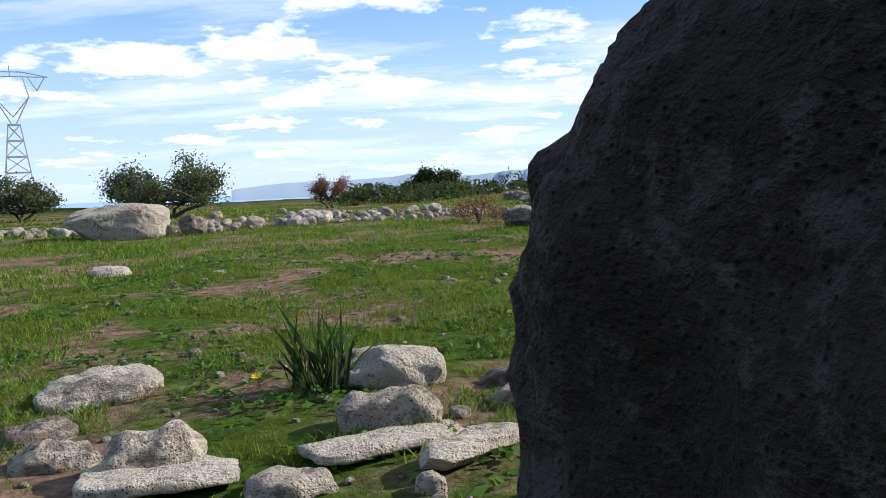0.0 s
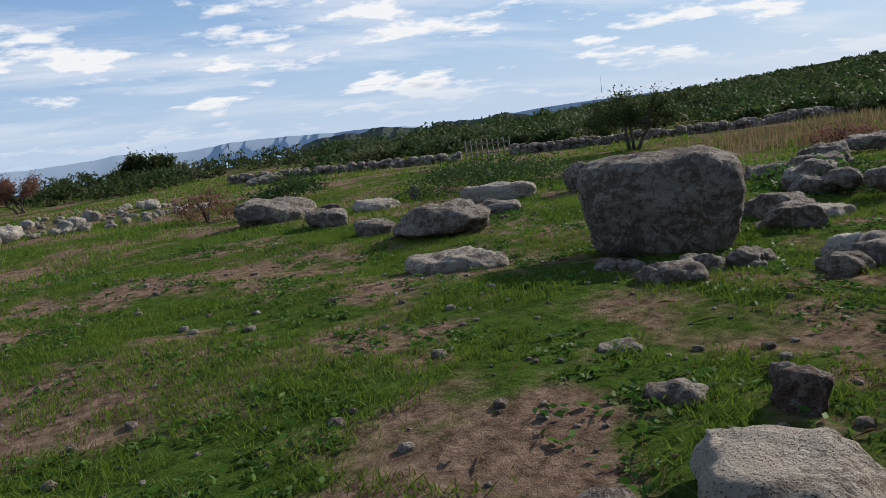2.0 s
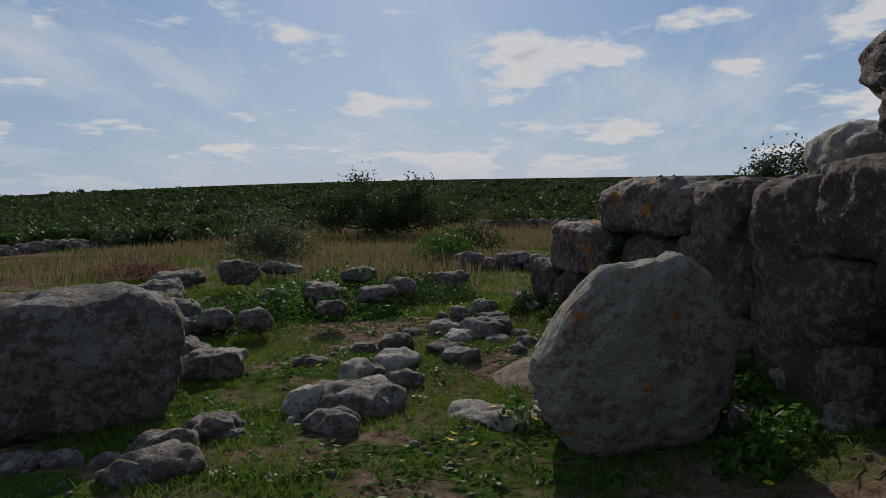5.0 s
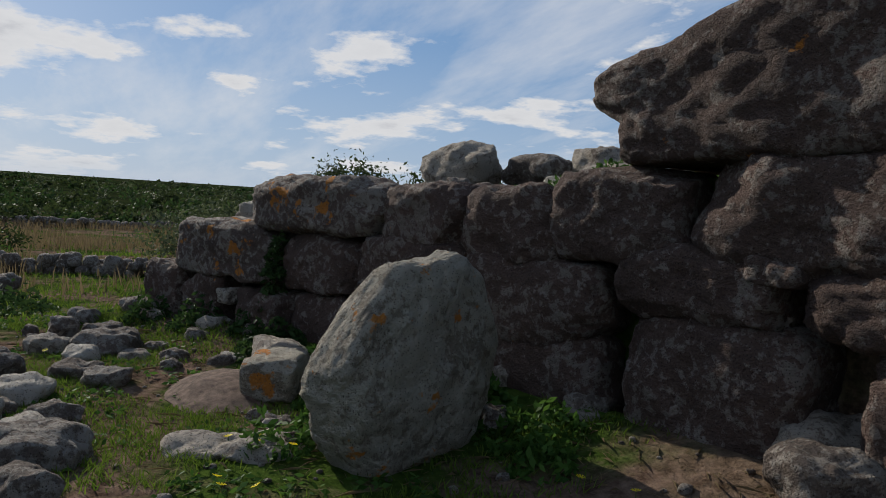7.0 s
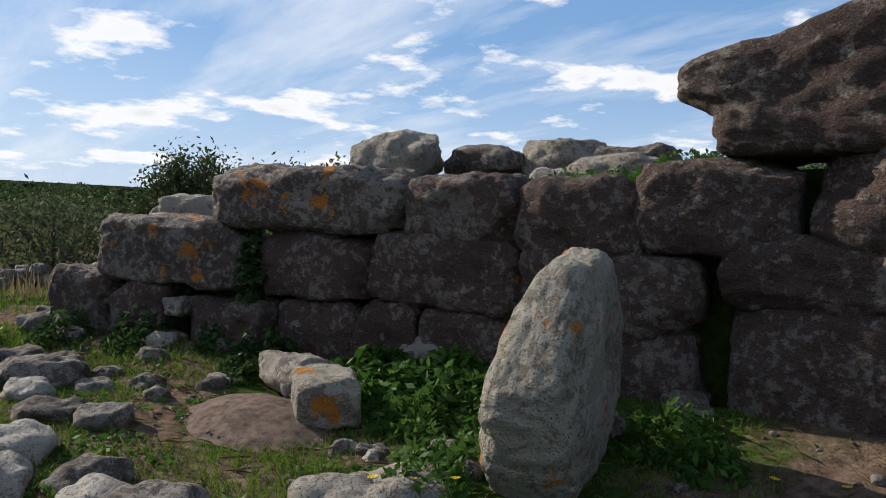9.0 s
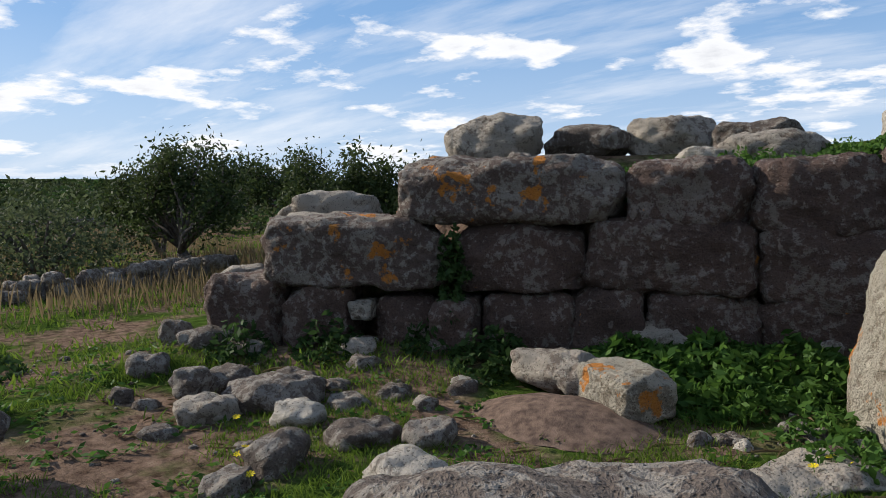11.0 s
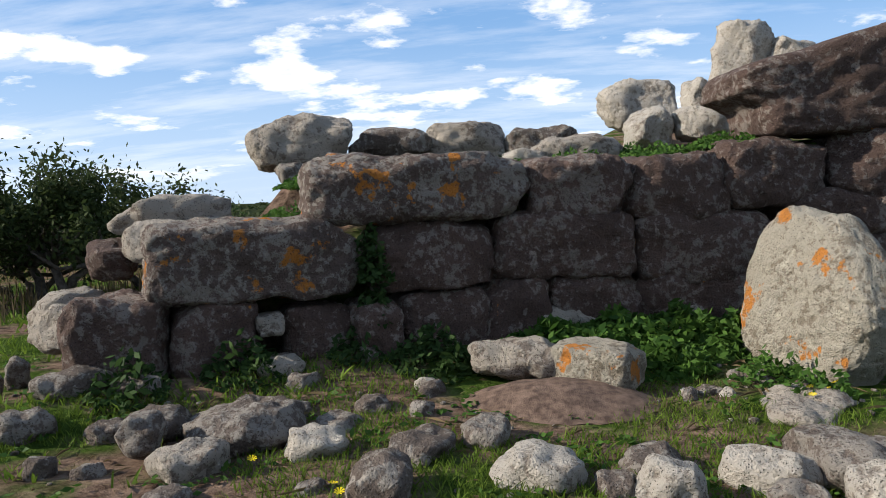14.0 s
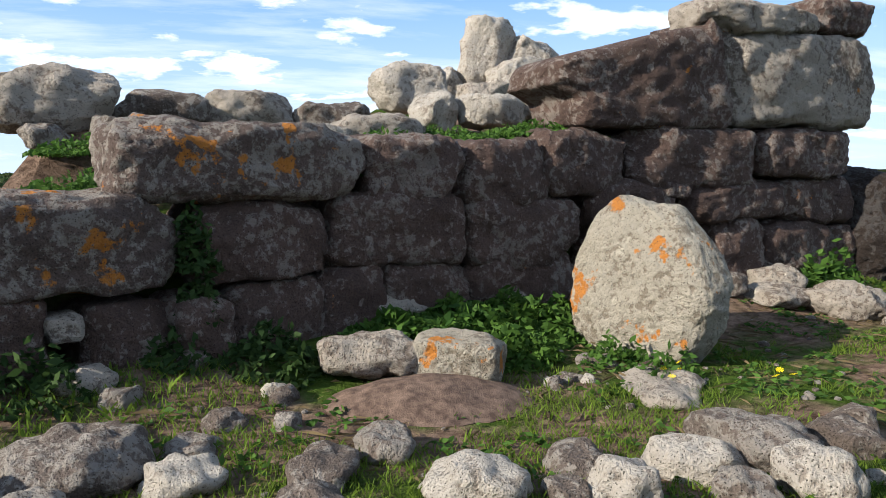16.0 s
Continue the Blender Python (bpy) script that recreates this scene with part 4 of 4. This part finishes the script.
for i, (x, y) in enumerate([(-0.3, -3.55), (-0.25, -3.6), (0.02, -3.75), (0.55, -3.45), (2.75, -2.5), (2.86, -2.5), (2.3, -2.2), (2.2, -2.15), (2.15, -2.3), (2.4, -2.05), (0.95, -3.9), (-0.8, -3.2), (3.3, -0.9), (3.6, -0.8), (7.2, -1.9), (7.9, -2.0), (6.6, -1.6), (2.9, -2.3)]):
    flower(x, y, 0.0, 300 + i)


# thin broken slabs that lie near the tall stone
def flake(at, size, seed, turn):
    rock("flat_slab", at, size, seed, WHITE_STONE, "thin pale broken slab lying on bare soil", "stone slab", "", turn, (4, -3), 0.01, power=6.0, cuts=8, rough=0.05, n=14)


flake((7.28, -1.06, 0.03), (0.62, 0.28, 0.05), 61, 25)
flake((8.02, -0.84, 0.03), (0.5, 0.3, 0.06), 62, 15)
flake((7.0, -0.88, 0.04), (0.5, 0.16, 0.07), 63, 48)

# a heap of loose earth before the wall
def earth_mound():
    q, quads = rock_points((1.4, 0.9, 0.42), 77, power=2.0, cuts=2, rough=0.05, n=40, deep=0.85)
    away = (q[:, 0] / 0.7) ** 2 + (q[:, 1] / 0.45) ** 2
    lumps = np.array([noise.noise(Vector(p) * 7) for p in q]) * 0.012
    q[:, 2] = np.where(q[:, 2] > 0.2, 0.15 * np.clip(1 - away, 0, 1) ** 1.2 - 0.025 + lumps, -0.08)
    ob = new("earth_mound", mesh_from("earth_mound", q, quads, EARTH))
    ob.location = (0.72, -2.02, 0.0)
    tagged(ob, "low heap of loose reddish earth beneath a squared stone", "earth heap")


earth_mound()



def straw():
    """Dry stalks and bits of straw lying on the soil before the wall."""
    rng = np.random.default_rng(28)
    k = 2600
    x = rng.uniform(-2, 6.5, k)
    y = face_y(x) - 0.15 - np.abs(rng.normal(size=k)) * 1.3
    p = on_ground(x, y) + np.array([0, 0, 0.008])
    tagged(new("straw", blades("straw", p, 0.11, 0.005, DRY, 28, 0.8, up=0.12)), "bits of dry straw on the soil", "straw", kind="stuff")


straw()


def litter():
    """Small stones and clods on the ground, past counting."""
    rng = np.random.default_rng(9)
    shapes = [rock_points((1, 0.8, 0.6), 800 + i, power=2.6, cuts=10, rough=0.1, n=3) for i in range(6)]
    v, f, o = [], [], 0
    for _ in range(1500):
        x, y = rng.uniform(-4, 10), rng.uniform(-10, 2)
        if not clear_of_wall(np.array(x), np.array(y) + 0.1):
            continue
        q, quads = shapes[rng.integers(6)]
        s = rng.uniform(0.02, 0.05) if rng.uniform() < 0.85 else rng.uniform(0.05, 0.1)
        a = rng.uniform(0, 6.3)
        m = q * s @ np.array([[math.cos(a), math.sin(a), 0], [-math.sin(a), math.cos(a), 0], [0, 0, 1]]) + np.array([x, y, float(height_at(x, y)) - 0.2 * s])
        v += m.tolist()
        f += [[i + o for i in k] for k in quads]
        o += len(q)
    tagged(new("pebbles", mesh_from("pebbles", v, f, FIELD_STONE)), "small stones strewn through the turf", "pebbles", kind="stuff")


litter()

# ---- trees and shrubs near by ----
EVERGREEN = "dense dark evergreen tree with an uneven rounded crown"
tree("tree", (-6.6, -16.9, 0), 1.90, 2.60, 11, OAK, "small leaning evergreen tree with several bare stems", 5000, 0.05, 0.35, 3)
tree("tree", (-23.9, -9.9, 0), 3.36, 5.63, 12, OAK, "broad dark evergreen tree in dry grass", 9000, 0.09, 0.15, 4, low=0.1)
tree("tree", (16.2, -29.1, 0), 2.82, 4.77, 13, OLIVE, "broad grey-green tree beyond the rubble", 9000, 0.08, 0.18, 4, low=0.12)
tree("tree", (23.6, -32.3, 0), 2.17, 3.68, 14, OLIVE, "low rounded grey-green tree", 6000, 0.09, 0.15, 3, low=0.15)
tree("tree", (20.0, -37.2, 0), 2.27, 2.60, 15, OAK, EVERGREEN, 4000, 0.09, 0.2)
tree("tree", (9.9, -31.2, 0), 1.62, 1.84, 16, RUSSET, "russet leafless thorn tree", 3500, 0.05, 0.2, 3)
tree("tree", (4.6, -45.1, 0), 2.17, 3.03, 17, OAK, EVERGREEN, 4000, 0.1, 0.2)
tree("tree", (-6.3, 3.4, 0), 2.75, 2.3, 18, OAK, "rounded evergreen behind the wall", 6000, 0.06, 0.2, 3, low=0.15)
tree("tree", (-5.7, 5.4, 0), 2.5, 2.6, 19, OAK, EVERGREEN, 5000, 0.06, 0.15, 3, low=0.1)
tree("tree", (-7.3, 4.1, 0), 2.17, 2.38, 20, OAK, EVERGREEN, 5000, 0.06, 0.15, 3, low=0.1)
tree("tree", (-9.4, 2.6, 0), 2.95, 2.8, 21, OAK, EVERGREEN, 5000, 0.06, 0.15, 3, low=0.1)
tree("tree", (-20.6, 13.6, 0), 3.90, 5.41, 22, OAK, EVERGREEN, 7000, 0.1, 0.2, 3)
tree("tree", (-13.2, 4.5, 0), 2.82, 3.03, 23, OAK, EVERGREEN, 5000, 0.07, 0.2, 3)
bush("shrub", (-10.3, 0.1, 0), 1.62, 3.03, 31, OLIVE, 5000, 0.05, "rounded green shrub beside a low stone wall")
bush("shrub", (5.3, -15.8, 0), 0.67, 1.30, 32, RUSSET, 1500, 0.03, "twiggy brownish shrub at the meadow edge")
bush("shrub", (0.1, -13.3, 0), 0.67, 3.47, 33, IVY, 5000, 0.035, "low wide thicket of dark bramble")
bush("shrub", (3.1, -17.2, 0), 0.70, 1.73, 34, IVY, 2000, 0.04, "dark low bramble thicket in the meadow")
bush("shrub", (-11.2, -9.5, 0), 1.25, 2.06, 35, OLIVE, 3000, 0.05, "grey-green shrub in dry grass")
bush("shrub", (-10.4, -4.9, 0), 0.87, 1.62, 36, HERB, 1500, 0.05, "sparse green shrub in dry grass")
bush("shrub", (-13.9, -4.8, 0), 0.97, 1.84, 37, OAK, 1500, 0.05, "dark shrub in dry grass")
bush("shrub", (-6.3, -10.1, 0), 0.54, 1.62, 38, RUSSET, 1500, 0.035, "low dry shrub at the mound's edge")


# ---- the country round about ----
def dry_grass():
    rng = np.random.default_rng(6)
    x, y = rng.uniform(-30, -5.5, 42000), rng.uniform(-16, 9, 42000)
    t = np.array([noise.noise(Vector((u * 0.25, w * 0.25, 2.0))) for u, w in zip(x, y)])
    keep = t + rng.normal(size=len(x)) * 0.1 > -0.1
    p = on_ground(x[keep], y[keep])
    tagged(new("dry_grass", blades("dry_grass", p, 0.3, 0.02, DRY, 6, 0.2)), "tall straw-coloured dry grass", "grass", kind="stuff")


dry_grass()


def scrub():
    """Evergreen scrub to the horizon."""
    rng = np.random.default_rng(7)
    for leaf, share in ((OAK, 1150), (IVY, 520), (OLIVE, 280)):
        vs, fs, o = [], [], 0
        for _ in range(share):
            a = radians(rng.uniform(92, 276) if rng.uniform() < 0.5 else rng.uniform(150, 245))
            d = 27 + 330 * rng.uniform(0, 1) ** 1.9
            x, y = 7 + d * math.cos(a), -8 + d * math.sin(a)
            if -30 < x < -4 and -15 < y < 9 or (x > -3 and y > -26):
                continue
            h = rng.uniform(0.6, 1.5) * (1 + d / 500)
            v, f = bush_points((x, y, float(height_at(x, y)) - 0.05), h, h * rng.uniform(1.5, 3.2), rng, 200 if d < 80 else 80, 0.06 + d * 0.0016)
            vs.append(v)
            fs.append(f + o)
            o += len(v)
        tagged(new("scrub", mesh_from("scrub", np.concatenate(vs), np.concatenate(fs), leaf, False)), "dark evergreen scrub spreading to the horizon", "scrub", kind="stuff")


scrub()


def dry_stone_wall(name, line, height, thick, step, seed, label, material):
    """A low field wall of heaped stones along a line."""
    rng = np.random.default_rng(seed)
    shapes = [rock_points((1, 0.85, 0.75), 600 + seed * 10 + i, power=3.0, cuts=9, rough=0.09, n=4) for i in range(6)]
    v, f, o = [], [], 0
    for (x0, y0), (x1, y1) in zip(line[:-1], line[1:]):
        n = int(math.hypot(x1 - x0, y1 - y0) / step)
        for k in range(n):
            for level in range(int(height / (step * 0.62)) + 1):
                for side in (-0.5, 0.5):
                    s = step * rng.uniform(0.8, 1.5)
                    u = (k + rng.uniform(-0.3, 0.3)) / n
                    x = x0 + (x1 - x0) * u + rng.normal() * 0.05 + side * thick * rng.uniform(0.5, 1) * abs(y1 - y0) / math.hypot(x1 - x0, y1 - y0)
                    y = y0 + (y1 - y0) * u + rng.normal() * 0.05 + side * thick * rng.uniform(0.5, 1) * abs(x1 - x0) / math.hypot(x1 - x0, y1 - y0)
                    q, quads = shapes[rng.integers(6)]
                    a = rng.uniform(0, 6.3)
                    m = q * s @ np.array([[math.cos(a), math.sin(a), 0], [-math.sin(a), math.cos(a), 0], [0, 0, 1]]) + np.array([x, y, float(height_at(x, y)) + level * step * 0.6 - 0.05])
                    v += m.tolist()
                    f += [[i + o for i in w] for w in quads]
                    o += len(q)
    tagged(new(name, mesh_from(name, v, f, material)), label, "field wall", kind="structure")


dry_stone_wall("wall_west", [(-9.0, -4.2), (-8.4, -1.5), (-8.3, 1.0), (-8.9, 3.0)], 0.3, 0.35, 0.26, 1, "low tumbled dry-stone field wall", FIELD_STONE)
dry_stone_wall("wall_south", [(2.2, -31.3), (-4.7, -24.2)], 0.24, 0.35, 0.24, 2, "long low dry-stone wall between fields", FIELD_STONE)
dry_stone_wall("wall_southwest", [(-6.2, -22.9), (-10.5, -20.3), (-15.5, -19.0), (-30.0, -16.0), (-46.0, -15.0)], 0.28, 0.35, 0.25, 3, "long low dry-stone wall between fields", FIELD_STONE)
dry_stone_wall("wall_far", [(-30.0, -6.5), (-30.0, 12.0)], 0.25, 0.35, 0.28, 4, "low dry-stone wall across the dry field", FIELD_STONE)


def field_gate():
    ob = tagged(new("field_gate"), "grey wooden picket gate in the field wall", "gate")
    ob.matrix_world = pose(-5.4, -23.5, 0, 0, 0, -43)
    for k in range(9):
        v, f = tube([(-0.8 + 0.2 * k, 0, 0), (-0.8 + 0.2 * k, 0.01, 0.62), (-0.8 + 0.2 * k, 0.01, 0.7)], [0.035, 0.035, 0.01], 4)
        part("picket", mesh_from("picket", v, f, TIMBER, False), ob)
    for z in (0.18, 0.52):
        part("rail", mesh_from("rail", *tube([(-0.85, 0.04, z), (0.0, 0.04, z), (0.85, 0.04, z)], [0.03, 0.03, 0.03], 4), TIMBER, False), ob)


field_gate()

# rubble along the meadow's southern edge
RUBBLE = [mesh_from("rubble_stone", *rock_points((1, 0.8, 0.66), 500 + i, power=2.9, cuts=12, rough=0.1, n=7), WHITE_STONE if i % 2 else PALE_STONE) for i in range(10)]
rng_r = np.random.default_rng(44)
for i in range(300):
    u = rng_r.uniform(0, 1)
    x = 18.7 - 13.5 * u + rng_r.normal() * 0.5
    y = -17.2 - abs(rng_r.normal()) * 3.4 - (2.8 * abs(u - 0.62) if u > 0.62 else 0.4 * math.sin(9 * u))
    s = rng_r.uniform(0.1, 0.26) if rng_r.uniform() < 0.85 else rng_r.uniform(0.3, 0.5)
    ob = new("rubble_stone", RUBBLE[rng_r.integers(10)])
    ob.matrix_world = pose(x, y, float(height_at(x, y)) - 0.1 * s, rng_r.uniform(-15, 15), rng_r.uniform(-15, 15), rng_r.uniform(0, 360)) @ Matrix.Scale(s, 4)
    tagged(ob, "whitish rubble stone in a long tumbled heap", "stone", "rubble of the tumbled boundary")


def pylon(at, height, turn):
    """A lattice pylon: four legs drawn in to a waist, a forked head and a cross-arm with earth peaks."""
    ob = tagged(new("power_pylon"), "tall grey steel lattice power pylon", "pylon")
    ob.matrix_world = pose(*at, 0, 0, turn)
    r = height * 0.004

    def bars(name, pairs):
        part(name, mesh_from(name, *join([tube([a, b], [r, r], 4) for a, b in pairs]), STEEL, False), ob)

    waist, base = height * 0.62, height * 0.11
    ring = lambda z, w: [(sx * w, sy * w, z) for sx, sy in ((1, 1), (-1, 1), (-1, -1), (1, -1))]
    levels = [ring(waist * k / 6, base * (1 - 0.68 * k / 6)) for k in range(7)]
    for k in range(4):
        part("leg", mesh_from("leg", *tube([levels[i][k] for i in range(7)], [r] * 7, 4), STEEL, False), ob)
    bars("bracing", [(levels[i][k], levels[i + 1][(k + 1) % 4]) for i in range(6) for k in range(4)] + [(levels[i][k], levels[i][(k + 1) % 4]) for i in range(1, 7) for k in range(4)])
    top = height * 0.93
    for s in (-1, 1):
        bars("fork_arm", [((s * 0.2, d, waist), (s * height * 0.1, d, height * 0.8)) for d in (-0.3, 0.3)] + [((s * height * 0.1, d, height * 0.8), (s * height * 0.07, 0, top)) for d in (-0.3, 0.3)]
             + [((s * height * 0.05, -0.3, height * 0.7), (s * height * 0.09, 0.3, height * 0.78)), ((0, 0, height * 0.67), (s * height * 0.1, 0, height * 0.8))])
        bars("insulator", [((s * height * 0.2, 0, top), (s * height * 0.15, 0, height * 0.84)), ((s * height * 0.1, 0, top), (s * height * 0.15, 0, height * 0.84))])
    bars("cross_arm", [((-height * 0.22, 0, top), (height * 0.22, 0, top)), ((-height * 0.22, 0, top), (-height * 0.07, 0, top + 0.03 * height)), ((height * 0.22, 0, top), (height * 0.07, 0, top + 0.03 * height)),
                       ((-height * 0.07, 0, top + 0.03 * height), (height * 0.07, 0, top + 0.03 * height)), ((0, 0, top), (0, 0, height))])


pylon((52.4, -93.2, -1.5), 18.5, 25)


def ridge(name, az0, az1, far, low, high, seed, material, label):
    """A far range of hills, from az0 to az1 degrees, as a sloping body of land."""
    n = 120
    v, f = [], []
    for i in range(n + 1):
        u = i / n
        a = radians(az0 + (az1 - az0) * u)
        env = math.sin(math.pi * u) ** 0.45
        h = low + (high - low) * env * (0.62 + 0.5 * noise.fractal(Vector((u * 5 + seed, seed, 0)), 0.9, 2.1, 6))
        for d, z in ((far, -120), (far + 60, h), (far + 500, -120)):
            v.append((7 + d * math.cos(a), -8 + d * math.sin(a), z))
        if i:
            o = 3 * i
            f += [[o - 3, o, o + 1, o - 2], [o - 2, o + 1, o + 2, o - 1]]
    tagged(new(name, mesh_from(name, v, f, material)), label, "hills", kind="structure")


# backdrop_1 and backdrop_3 carry the distance haze in their colour
ridge("backdrop_1", 247, 282, 2300, 0, 34, 3, HAZE, "mountains across the bay, coloured pale blue for haze")
ridge("backdrop_2", 238, 256, 1100, -6, 15, 8, WOODED, "far dark wooded hill")
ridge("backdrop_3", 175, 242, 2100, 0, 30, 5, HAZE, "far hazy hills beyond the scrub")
v, f = tube([(0, 0, 0), (0, 0, 6), (0, 0, 16)], [0.25, 0.2, 0.12], 5)
mast = new("radio_mast", mesh_from("radio_mast", v, f, STEEL))
mast.location = (7 + 700 * math.cos(radians(233.2)), -8 + 700 * math.sin(radians(233.2)), 12)
tagged(mast, "thin far-off radio mast on the ridge", "mast")


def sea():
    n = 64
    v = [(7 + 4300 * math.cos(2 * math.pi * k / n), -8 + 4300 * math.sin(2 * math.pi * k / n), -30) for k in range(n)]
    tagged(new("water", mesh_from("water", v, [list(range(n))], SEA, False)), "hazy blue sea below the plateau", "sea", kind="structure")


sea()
